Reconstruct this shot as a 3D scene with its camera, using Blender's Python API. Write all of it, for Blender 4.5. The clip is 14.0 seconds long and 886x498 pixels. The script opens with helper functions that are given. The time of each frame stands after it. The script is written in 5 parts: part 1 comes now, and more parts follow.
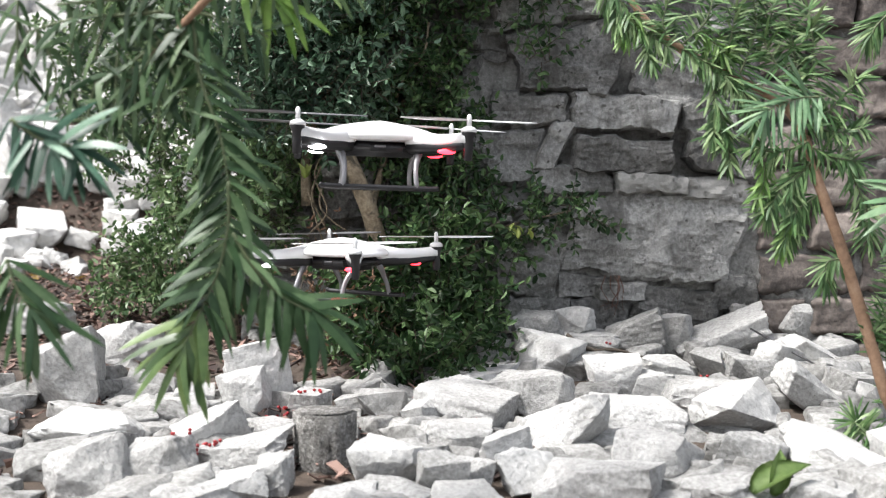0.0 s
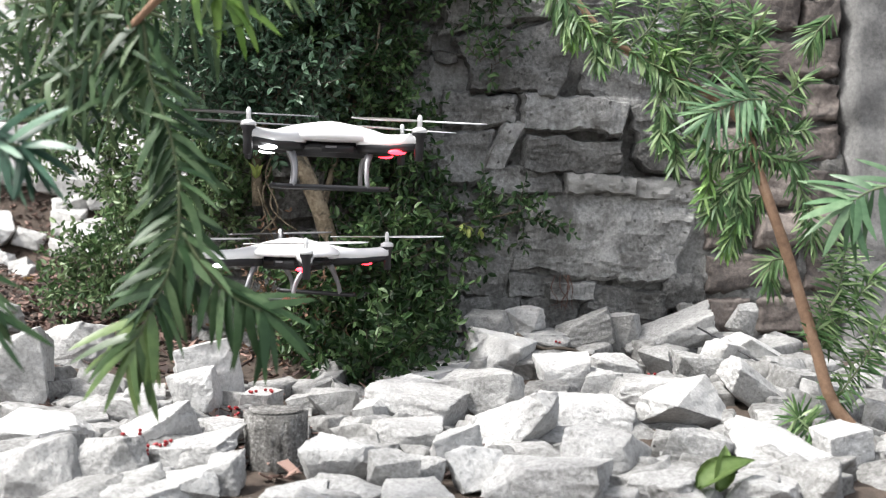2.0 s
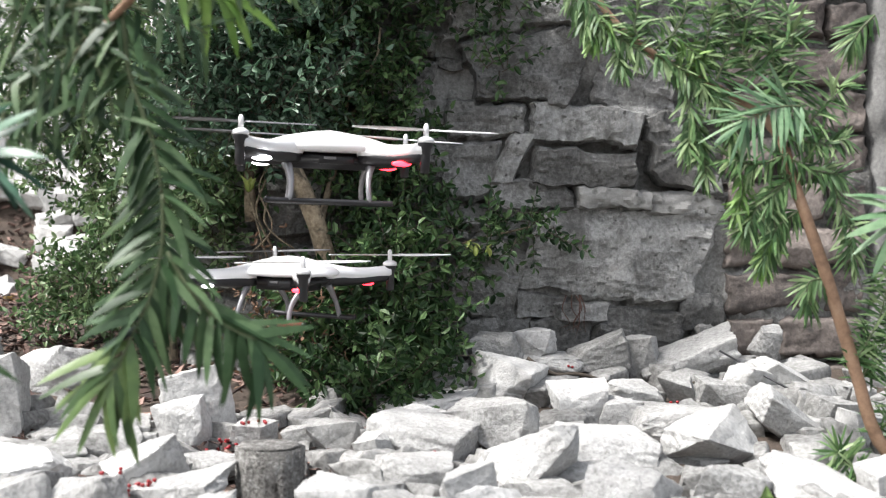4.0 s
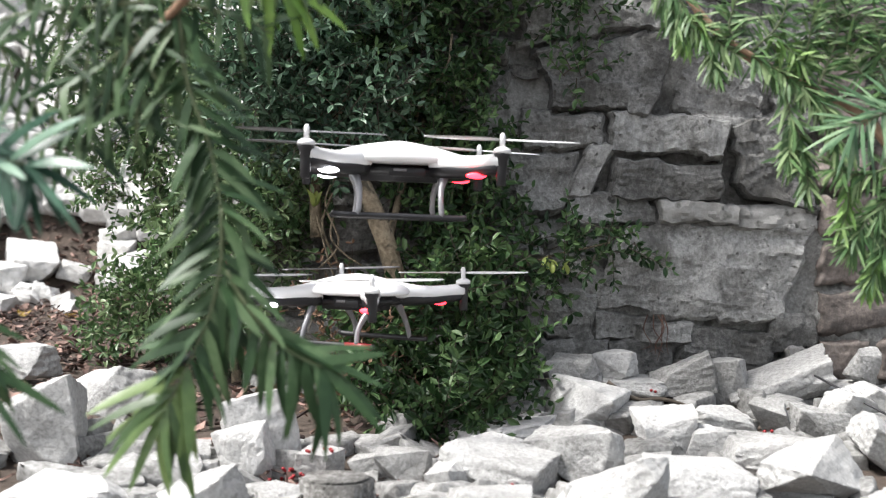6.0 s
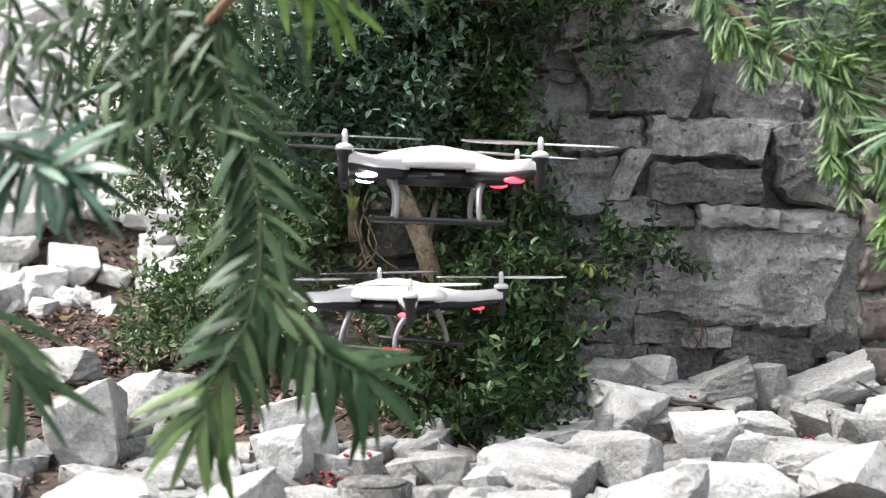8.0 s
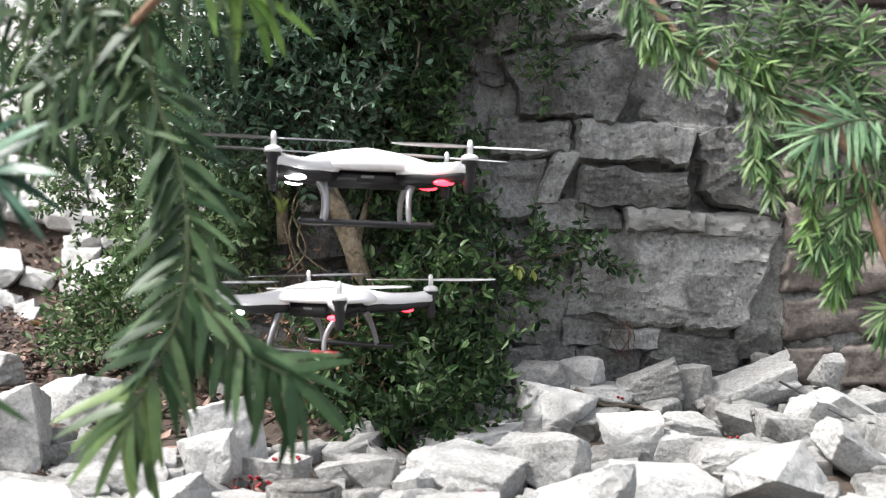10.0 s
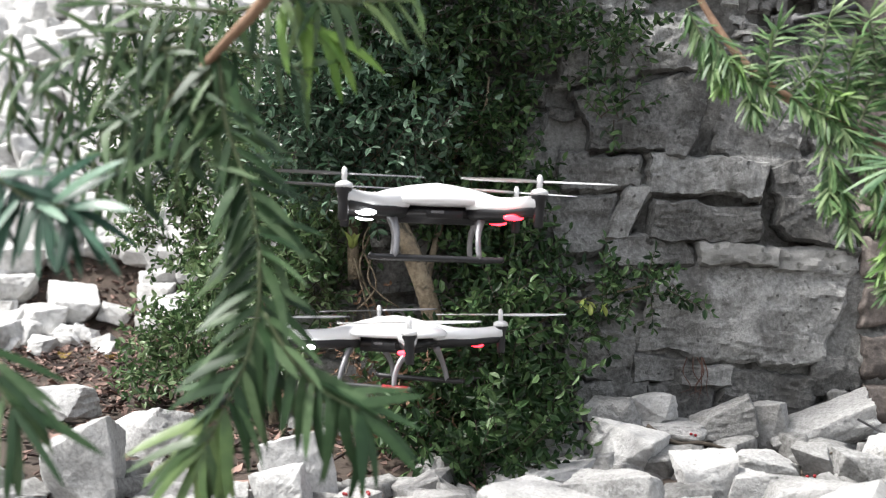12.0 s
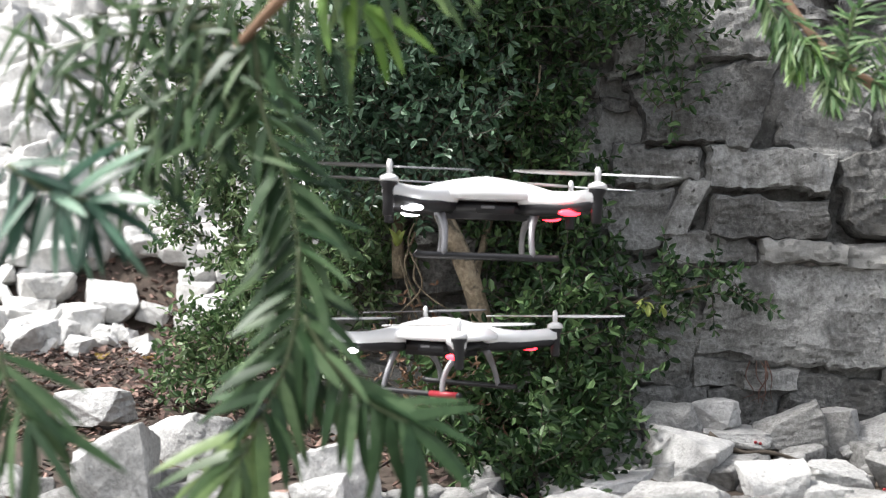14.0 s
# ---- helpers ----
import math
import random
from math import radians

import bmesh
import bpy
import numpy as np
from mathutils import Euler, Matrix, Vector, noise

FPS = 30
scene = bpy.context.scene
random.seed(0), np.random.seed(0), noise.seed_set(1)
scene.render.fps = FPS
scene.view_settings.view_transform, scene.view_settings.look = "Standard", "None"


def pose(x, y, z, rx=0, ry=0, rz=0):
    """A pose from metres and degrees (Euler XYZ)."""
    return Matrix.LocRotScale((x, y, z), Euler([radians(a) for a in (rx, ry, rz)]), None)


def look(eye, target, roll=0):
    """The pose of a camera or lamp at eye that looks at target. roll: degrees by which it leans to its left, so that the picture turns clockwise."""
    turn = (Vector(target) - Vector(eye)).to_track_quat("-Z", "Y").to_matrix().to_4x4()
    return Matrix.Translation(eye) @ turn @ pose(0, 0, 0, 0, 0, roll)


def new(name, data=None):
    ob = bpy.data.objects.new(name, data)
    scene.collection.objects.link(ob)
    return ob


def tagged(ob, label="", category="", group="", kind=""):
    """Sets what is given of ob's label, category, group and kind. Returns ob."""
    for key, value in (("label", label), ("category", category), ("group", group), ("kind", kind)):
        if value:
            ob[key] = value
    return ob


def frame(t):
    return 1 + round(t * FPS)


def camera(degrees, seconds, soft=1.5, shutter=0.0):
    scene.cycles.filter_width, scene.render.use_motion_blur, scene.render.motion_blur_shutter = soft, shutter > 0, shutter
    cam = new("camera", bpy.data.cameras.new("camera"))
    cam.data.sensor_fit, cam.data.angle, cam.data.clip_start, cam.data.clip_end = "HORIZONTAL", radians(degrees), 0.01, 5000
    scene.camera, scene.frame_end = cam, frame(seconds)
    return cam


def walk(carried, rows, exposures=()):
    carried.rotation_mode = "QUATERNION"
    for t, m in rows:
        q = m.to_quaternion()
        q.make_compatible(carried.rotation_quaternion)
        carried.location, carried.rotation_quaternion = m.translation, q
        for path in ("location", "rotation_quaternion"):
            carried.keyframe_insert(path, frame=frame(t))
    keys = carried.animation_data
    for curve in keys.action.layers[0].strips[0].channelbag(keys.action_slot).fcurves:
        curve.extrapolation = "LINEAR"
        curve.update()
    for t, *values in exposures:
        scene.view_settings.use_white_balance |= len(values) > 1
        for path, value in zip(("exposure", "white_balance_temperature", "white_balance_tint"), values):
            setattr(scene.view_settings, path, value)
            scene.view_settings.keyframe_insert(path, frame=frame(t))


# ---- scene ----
# Camera: a slow pan and push-in toward a rubble-stone garden wall.
cam = camera(40.0, 14.0, soft=1.15)
cam.data.dof.use_dof, cam.data.dof.focus_distance, cam.data.dof.aperture_fstop = True, 2.0, 5.8
ROWS = [
    (0.00, 0.0258, -0.2347, 0.2757, -1.427, -0.401),
    (0.50, 0.0262, -0.2380, 0.2756, -1.417, -0.972),
    (1.00, 0.0265, -0.2405, 0.2756, -1.416, -1.536),
    (1.50, 0.0270, -0.2445, 0.2756, -1.415, -2.094),
    (2.00, 0.0273, -0.2470, 0.2756, -1.418, -2.668),
    (2.50, 0.0276, -0.2490, 0.2756, -1.415, -3.235),
    (2.96, 0.0268, -0.2440, 0.2757, -1.370, -3.720),
    (3.40, 0.0212, -0.1860, 0.2765, -1.095, -3.520),
    (3.90, 0.0135, -0.1185, 0.2776, -0.765, -3.105),
    (4.30, 0.0086, -0.0735, 0.2784, -0.506, -2.700),
    (4.50, 0.0064, -0.0513, 0.2787, -0.370, -2.471),
    (4.83, 0.0022, -0.0150, 0.2792, -0.150, -2.090),
    (5.00, 0.0009, -0.0066, 0.2795, -0.098, -1.870),
    (5.50, 0.0001, -0.0000, 0.2802, -0.066, -0.911),
    (6.00, 0.0000, -0.0000, 0.2800, -0.000, 0.000),
    (6.50, -0.0002, 0.0006, 0.2798, 0.069, 0.853),
    (7.00, -0.0005, 0.0010, 0.2795, 0.140, 1.763),
    (7.50, -0.0010, 0.0014, 0.2793, 0.214, 2.563),
    (8.00, -0.0005, 0.0010, 0.2795, 0.233, 1.768),
    (8.50, -0.0001, 0.0006, 0.2798, 0.247, 0.965),
    (9.00, 0.0001, -0.0001, 0.2800, 0.263, 0.149),
    (9.50, 0.0003, -0.0001, 0.2802, 0.293, -0.657),
    (10.04, -0.0003, 0.0004, 0.2803, 0.331, -1.546),
    (10.40, 0.0005, -0.0004, 0.2804, 0.626, -0.923),
    (10.80, 0.0005, -0.0006, 0.2803, 0.950, -0.254),
    (11.00, 0.0006, -0.0004, 0.2805, 1.115, 0.074),
    (11.50, 0.0005, 0.0003, 0.2802, 1.542, 0.925),
    (12.00, 0.0003, 0.0007, 0.2798, 1.985, 1.769),
    (12.50, -0.0001, 0.0012, 0.2795, 2.420, 2.602),
    (12.61, -0.0001, 0.0009, 0.2794, 2.517, 2.789),
    (13.00, -0.0039, 0.0274, 0.2803, 2.369, 3.052),
    (13.50, -0.0088, 0.0613, 0.2811, 2.148, 3.399),
    (14.00, -0.0145, 0.0967, 0.2819, 1.910, 3.733),
]
walk(cam, [(t, pose(x, y, z, 90 + pitch, 0, yaw)) for t, x, y, z, pitch, yaw in ROWS])

# ---- light: bright overcast day with a weak high sun ----
SUN_ELEV, SUN_AZ = radians(57), radians(250)
world = bpy.data.worlds.new("sky")
scene.world = world
world.use_nodes = True
wt = world.node_tree
sky = wt.nodes.new("ShaderNodeTexSky")
sky.sky_type = "NISHITA"
sky.sun_disc = False
sky.sun_elevation, sky.sun_rotation = SUN_ELEV, SUN_AZ
sky.air_density, sky.dust_density, sky.ozone_density = 1.0, 4.0, 0.6
veil = wt.nodes.new("ShaderNodeHueSaturation")
veil.inputs["Saturation"].default_value = 0.4
wt.links.new(sky.outputs[0], veil.inputs["Color"])
wt.links.new(veil.outputs[0], wt.nodes["Background"].inputs["Color"])
wt.nodes["Background"].inputs["Strength"].default_value = 0.15
sun_data = bpy.data.lights.new("sun", "SUN")
sun_data.energy, sun_data.angle, sun_data.color = 2.5, radians(7), (1.0, 0.985, 0.965)
sun = new("sun", sun_data)
toward = Vector((math.sin(SUN_AZ) * math.cos(SUN_ELEV), math.cos(SUN_AZ) * math.cos(SUN_ELEV), math.sin(SUN_ELEV)))
sun.matrix_world = look(toward * 20, (0, 0, 0))
scene.view_settings.exposure = 1.2

# ---- materials ----


def mat(name, stops, scale=20.0, rough=0.8, bump=0.3, fine=140.0, metal=0.0, random_shift=0.0, spots=None, island=False, glow=None,
        leaf=0.0, sheen=0.5, grain=0.45, stain=None, dist=0.004, spot_scale=60.0, spot_cut=0.62, stain_most=0.85):
    """Two-scale noise colour between the stops, bump, optional dark spots, per-object or per-island shift, optional leaf glow-through."""
    m = bpy.data.materials.new(name)
    m.use_nodes = True
    nt = m.node_tree
    n, k = nt.nodes, nt.links
    b = n["Principled BSDF"]
    at = n.new("ShaderNodeNewGeometry").outputs["Position"]
    big, small = n.new("ShaderNodeTexNoise"), n.new("ShaderNodeTexNoise")
    big.inputs["Scale"].default_value, small.inputs["Scale"].default_value = scale, fine
    big.inputs["Roughness"].default_value = 0.62
    big.inputs["Detail"].default_value, small.inputs["Detail"].default_value = 8, 6
    small.inputs["Roughness"].default_value = 0.68
    for q in (big, small):
        k.new(at, q.inputs["Vector"])
    mix = n.new("ShaderNodeMath")
    mix.operation = "MULTIPLY_ADD"
    mix.inputs[1].default_value, mix.inputs[2].default_value = grain, 0.5 - 0.5 * (grain + 0.6)
    k.new(small.outputs["Fac"], mix.inputs[0])
    add = n.new("ShaderNodeMath")
    add.operation = "MULTIPLY_ADD"
    add.inputs[1].default_value = 0.6
    k.new(big.outputs["Fac"], add.inputs[0])
    k.new(mix.outputs[0], add.inputs[2])
    val = add
    if random_shift:
        shift = n.new("ShaderNodeMath")
        shift.operation = "MULTIPLY_ADD"
        shift.inputs[1].default_value = random_shift
        src = n.new("ShaderNodeNewGeometry").outputs["Random Per Island"] if island else n.new("ShaderNodeObjectInfo").outputs["Random"]
        k.new(src, shift.inputs[0])
        k.new(add.outputs[0], shift.inputs[2])
        low = n.new("ShaderNodeMath")
        low.operation = "SUBTRACT"
        low.inputs[1].default_value = random_shift / 2
        k.new(shift.outputs[0], low.inputs[0])
        val = low
    ramp = n.new("ShaderNodeValToRGB")
    e = ramp.color_ramp.elements
    e[0].position, e[1].position = 0.3, 0.75
    e[0].color, e[1].color = (*stops[0], 1), (*stops[-1], 1)
    for i, c in enumerate(stops[1:-1]):
        q = e.new(0.3 + 0.45 * (i + 1) / (len(stops) - 1))
        q.color = (*c, 1)
    k.new(val.outputs[0], ramp.inputs[0])
    col = ramp.outputs[0]
    if spots:
        sp = n.new("ShaderNodeTexNoise")
        sp.inputs["Scale"].default_value, sp.inputs["Detail"].default_value = spot_scale, 3
        k.new(at, sp.inputs["Vector"])
        cut = n.new("ShaderNodeMapRange")
        cut.inputs["From Min"].default_value, cut.inputs["From Max"].default_value = spot_cut, spot_cut + 0.1
        k.new(sp.outputs["Fac"], cut.inputs["Value"])
        mx = n.new("ShaderNodeMix")
        mx.data_type = "RGBA"
        mx.inputs["B"].default_value = (*spots, 1)
        mx.inputs[7].default_value = (*spots, 1)
        k.new(cut.outputs[0], mx.inputs[0])
        k.new(col, mx.inputs[6])
        col = mx.outputs[2]
    if stain:
        st, sq = n.new("ShaderNodeTexNoise"), n.new("ShaderNodeMapping")
        sq.inputs["Scale"].default_value = (1.0, 1.0, 0.55)
        st.inputs["Scale"].default_value, st.inputs["Detail"].default_value, st.inputs["Roughness"].default_value = stain[1], 9, 0.7
        k.new(at, sq.inputs["Vector"])
        k.new(sq.outputs[0], st.inputs["Vector"])
        edge = n.new("ShaderNodeMapRange")
        edge.inputs["From Min"].default_value, edge.inputs["From Max"].default_value, edge.inputs["To Max"].default_value = 0.5, 0.64, stain_most
        k.new(st.outputs["Fac"], edge.inputs["Value"])
        sm = n.new("ShaderNodeMix")
        sm.data_type = "RGBA"
        sm.inputs[7].default_value = (*stain[0], 1)
        k.new(edge.outputs[0], sm.inputs[0])
        k.new(col, sm.inputs[6])
        col = sm.outputs[2]
    k.new(col, b.inputs["Base Color"])
    b.inputs["Specular IOR Level"].default_value = sheen
    b.inputs["Roughness"].default_value, b.inputs["Metallic"].default_value = rough, metal
    if bump:
        bp = n.new("ShaderNodeBump")
        bp.inputs["Strength"].default_value, bp.inputs["Distance"].default_value = bump, dist
        k.new(add.outputs[0], bp.inputs["Height"])
        k.new(bp.outputs[0], b.inputs["Normal"])
    if glow:
        b.inputs["Emission Color"].default_value, b.inputs["Emission Strength"].default_value = (*glow[0], 1), glow[1]
    if leaf:
        tr = n.new("ShaderNodeBsdfTranslucent")
        ms = n.new("ShaderNodeMixShader")
        ms.inputs[0].default_value = leaf
        k.new(col, tr.inputs["Color"])
        k.new(b.outputs[0], ms.inputs[1])
        k.new(tr.outputs[0], ms.inputs[2])
        k.new(ms.outputs[0], n["Material Output"].inputs["Surface"])
    return m


LIME = mat("limestone_rubble", [(0.2, 0.198, 0.19), (0.43, 0.427, 0.417), (0.63, 0.627, 0.615)], 8, 0.92, 1.0, 170, dist=0.006, random_shift=0.26, spots=(0.16, 0.152, 0.135), spot_scale=95, spot_cut=0.68, grain=0.7, stain=((0.29, 0.287, 0.277), 10), stain_most=0.5)
WHITELIME = mat("white_limestone", [(0.3, 0.296, 0.284), (0.5, 0.496, 0.482), (0.68, 0.672, 0.657)], 8, 0.92, 0.8, 60, random_shift=0.15, grain=0.7, stain=((0.36, 0.355, 0.34), 9), stain_most=0.5)
WALLSTONE = mat("weathered_wall_stone", [(0.085, 0.084, 0.08), (0.235, 0.233, 0.224), (0.47, 0.467, 0.45)], 7, 0.93, 1.0, 130, random_shift=0.28, spots=(0.045, 0.043, 0.039), spot_scale=70, spot_cut=0.635, grain=0.75, stain=((0.07, 0.067, 0.061), 12), stain_most=0.75, dist=0.008)
MORTAR = mat("old_lime_mortar", [(0.09, 0.088, 0.082), (0.25, 0.247, 0.236), (0.45, 0.446, 0.428)], 9, 0.95, 1.0, 130, grain=0.7, spots=(0.05, 0.049, 0.044), stain=((0.07, 0.067, 0.06), 10), spot_scale=30, spot_cut=0.6, dist=0.009)
PALEMORTAR = mat("pale_lime_mortar", [(0.12, 0.118, 0.11), (0.3, 0.295, 0.28), (0.48, 0.475, 0.45)], 14, 0.95, 0.8, 80, spots=(0.1, 0.1, 0.09), spot_scale=40, spot_cut=0.6)
BRICK = mat("sooty_brown_brick", stops=[(0.07, 0.06, 0.055), (0.16, 0.135, 0.12), (0.26, 0.225, 0.2)], scale=11, rough=0.9, bump=0.8, fine=120, grain=0.8, random_shift=0.3, spots=(0.07, 0.065, 0.06), spot_scale=30)
RENDERWALL = mat("grey_cement_render", stops=[(0.1, 0.1, 0.097), (0.19, 0.188, 0.182), (0.28, 0.277, 0.268)], scale=7, rough=0.9, bump=0.6, fine=110, grain=0.7)
SOIL = mat("dark_soil", [(0.03, 0.023, 0.018), (0.07, 0.052, 0.04), (0.12, 0.09, 0.07)], 16, 0.95, 0.9, 120, dist=0.01)
MULCH = mat("bark_mulch", [(0.028, 0.017, 0.014), (0.085, 0.05, 0.04), (0.26, 0.17, 0.14)], 30, 0.9, 0.6, 160, random_shift=0.8, island=True)
BARK = mat("pale_shrub_bark", [(0.1, 0.08, 0.052), (0.25, 0.2, 0.135), (0.4, 0.34, 0.24)], 22, 0.85, 1.0, 130, spots=(0.07, 0.06, 0.04), spot_scale=45, spot_cut=0.56, dist=0.008, grain=0.8)
DARKBARK = mat("dark_twig_bark", [(0.03, 0.024, 0.018), (0.07, 0.056, 0.042), (0.13, 0.108, 0.085)], 30, 0.85, 0.5, 160)
YEWBARK = mat("reddish_brown_bark", [(0.13, 0.075, 0.045), (0.26, 0.16, 0.1), (0.36, 0.25, 0.17)], 24, 0.8, 0.6, 150)
VINEBARK = mat("dry_vine_bark", [(0.06, 0.03, 0.022), (0.13, 0.07, 0.052), (0.2, 0.125, 0.095)], 40, 0.85, 0.5, 160)
STUMPBARK = mat("grey_stump_bark", [(0.05, 0.047, 0.042), (0.24, 0.232, 0.218), (0.55, 0.54, 0.52)], 60, 0.92, 1.0, 230, dist=0.01, grain=0.9)
STUMPTOP = mat("sawn_wood", [(0.22, 0.19, 0.15), (0.36, 0.32, 0.26), (0.45, 0.41, 0.35)], 26, 0.85, 0.4, 140)
LEAF = mat("shrub_leaf", [(0.015, 0.04, 0.013), (0.038, 0.085, 0.028), (0.1, 0.17, 0.065)], 8, 0.45, 0.0, 60, random_shift=0.75, island=True, leaf=0.24, sheen=0.35)
PALELEAF = mat("pale_shrub_leaf", [(0.045, 0.095, 0.034), (0.1, 0.175, 0.068), (0.22, 0.3, 0.15)], 8, 0.42, 0.0, 60, random_shift=0.7, island=True, leaf=0.3)
YELLOWLEAF = mat("yellow_green_leaf", [(0.35, 0.42, 0.12), (0.5, 0.56, 0.2), (0.62, 0.66, 0.32)], 20, 0.5, 0.0, 60, leaf=0.35)
NEEDLE = mat("yew_needle", [(0.022, 0.052, 0.02), (0.052, 0.105, 0.042), (0.115, 0.18, 0.085)], 14, 0.42, 0.1, 90, random_shift=0.6, leaf=0.25, sheen=0.3)
NEEDLESTUFF = mat("yew_needle_mass", [(0.055, 0.12, 0.04), (0.13, 0.235, 0.085), (0.29, 0.4, 0.19)], 14, 0.42, 0.0, 90, random_shift=0.65, island=True, leaf=0.3, sheen=0.35)
YEWTIP = mat("yew_tip_needle", [(0.05, 0.1, 0.03), (0.11, 0.185, 0.055), (0.2, 0.29, 0.1)], 14, 0.38, 0.15, 90, random_shift=0.5, leaf=0.28)
YEWGREEN = mat("green_yew_shoot", [(0.05, 0.075, 0.03), (0.1, 0.13, 0.06), (0.17, 0.19, 0.1)], 24, 0.6, 0.3, 150)
# Shrub leaf made lighter and bluer: sun and sky light in the colour.
SUNLITLEAF = mat("sunlit_tone_shrub_leaf", [(0.02, 0.05, 0.025), (0.055, 0.115, 0.062), (0.14, 0.225, 0.145)], 8, 0.4, 0.0, 60, random_shift=0.7, island=True, leaf=0.22)
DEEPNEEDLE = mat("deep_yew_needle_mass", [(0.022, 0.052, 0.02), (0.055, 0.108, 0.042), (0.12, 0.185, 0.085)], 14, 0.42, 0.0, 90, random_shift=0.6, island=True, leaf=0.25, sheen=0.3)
COOLNEEDLE = mat("cool_green_needle_mass", [(0.06, 0.13, 0.06), (0.13, 0.24, 0.12), (0.26, 0.38, 0.22)], 14, 0.34, 0.0, 90, random_shift=0.5, island=True, leaf=0.25)
BLUENEEDLE = mat("blue_green_needle_mass", [(0.02, 0.055, 0.034), (0.06, 0.135, 0.088), (0.16, 0.27, 0.19)], 14, 0.34, 0.0, 90, random_shift=0.7, island=True, leaf=0.2, sheen=0.3)
YOUNGSTUFF = mat("young_needle_mass", [(0.09, 0.19, 0.04), (0.18, 0.33, 0.08), (0.32, 0.48, 0.17)], 14, 0.4, 0.0, 90, random_shift=0.5, island=True, leaf=0.3)
YOUNG = mat("young_yew_needle", [(0.1, 0.22, 0.03), (0.18, 0.34, 0.06), (0.28, 0.44, 0.1)], 14, 0.4, 0.1, 90, random_shift=0.4, leaf=0.35)
FRESHLEAF = mat("fresh_broad_leaf", [(0.12, 0.2, 0.06), (0.22, 0.32, 0.11), (0.33, 0.43, 0.19)], 30, 0.5, 0.2, 90, leaf=0.3)
DRYLEAF = mat("dry_brown_leaf", [(0.09, 0.05, 0.03), (0.19, 0.11, 0.068), (0.32, 0.2, 0.13)], 40, 0.7, 0.3, 120, leaf=0.2)
AUTUMN = mat("yellow_fallen_leaf", [(0.3, 0.2, 0.04), (0.45, 0.33, 0.08), (0.5, 0.42, 0.16)], 40, 0.6, 0.3, 120, leaf=0.2)
BERRY = mat("red_berry", [(0.16, 0.006, 0.01), (0.27, 0.01, 0.014), (0.38, 0.02, 0.02)], 30, 0.35, 0.0)
WHITE = mat("white_drone_plastic", [(0.78, 0.78, 0.78), (0.8, 0.8, 0.8), (0.82, 0.82, 0.82)], 6, 0.22, 0.0)
BLACK = mat("black_drone_plastic", [(0.005, 0.005, 0.006), (0.009, 0.009, 0.011), (0.014, 0.014, 0.016)], 12, 0.42, 0.1)
SILVER = mat("silver_grey_plastic", [(0.16, 0.16, 0.17), (0.22, 0.22, 0.23), (0.28, 0.28, 0.29)], 10, 0.35, 0.0, metal=0.3)
REDPLASTIC = mat("red_plastic_skid", [(0.2, 0.012, 0.02), (0.27, 0.018, 0.028), (0.33, 0.03, 0.04)], 10, 0.4, 0.0)
REDLED = mat("red_led", [(0.8, 0.05, 0.05), (0.8, 0.05, 0.05)], 5, 0.3, 0.0, glow=((1.0, 0.02, 0.035), 5.0))
WHITELED = mat("white_led", [(0.9, 0.9, 0.9), (0.9, 0.9, 0.9)], 5, 0.3, 0.0, glow=((0.95, 0.95, 1.0), 5.0))
IRON = mat("black_painted_iron", [(0.015, 0.015, 0.016), (0.025, 0.025, 0.027), (0.04, 0.04, 0.042)], 25, 0.5, 0.3)

# ---- mesh helpers ----


def from_arrays(name, verts, faces, material, parent=None, label="", smooth=False, crisp=0):
    me = bpy.data.meshes.new(name)
    me.from_pydata([tuple(v) for v in verts], [], [tuple(f) for f in faces])
    if smooth:
        me.polygons.foreach_set("use_smooth", [True] * len(me.polygons))
    if crisp:
        me.set_sharp_from_angle(angle=radians(crisp))
    me.materials.append(material)
    ob = new(name, me)
    ob.parent = parent
    if label:
        tagged(ob, label)
    return ob


def part(name, bm, material, parent=None, label="", smooth=True):
    me = bpy.data.meshes.new(name)
    bm.to_mesh(me)
    bm.free()
    if smooth:
        me.polygons.foreach_set("use_smooth", [True] * len(me.polygons))
    me.materials.append(material)
    ob = new(name, me)
    ob.parent = parent
    if label:
        tagged(ob, label)
    return ob


def empty(name, m, label, category, group=""):
    ob = new(name)
    ob.matrix_world = m
    return tagged(ob, label, category, group)


def tube_bm(points, radii, sides=8, wobble=0.0, seed=0):
    """A closed tapered tube through the points, with rough radius."""
    rng = random.Random(seed)
    bm = bmesh.new()
    pts = [Vector(p) for p in points]
    rings = []
    for i, p in enumerate(pts):
        d = (pts[min(i + 1, len(pts) - 1)] - pts[max(i - 1, 0)]).normalized()
        a = d.cross(Vector((0.31, 0.93, 0.2))).normalized()
        b = d.cross(a)
        rings.append([bm.verts.new(p + (a * math.cos(q) + b * math.sin(q)) * radii[i] * (1 + wobble * rng.uniform(-1, 1)))
                      for q in (2 * math.pi * j / sides for j in range(sides))])
    for r, s in zip(rings, rings[1:]):
        for j in range(sides):
            bm.faces.new((r[j], r[(j + 1) % sides], s[(j + 1) % sides], s[j]))
    bm.faces.new(rings[0])
    bm.faces.new(rings[-1][::-1])
    bmesh.ops.recalc_face_normals(bm, faces=bm.faces)
    return bm


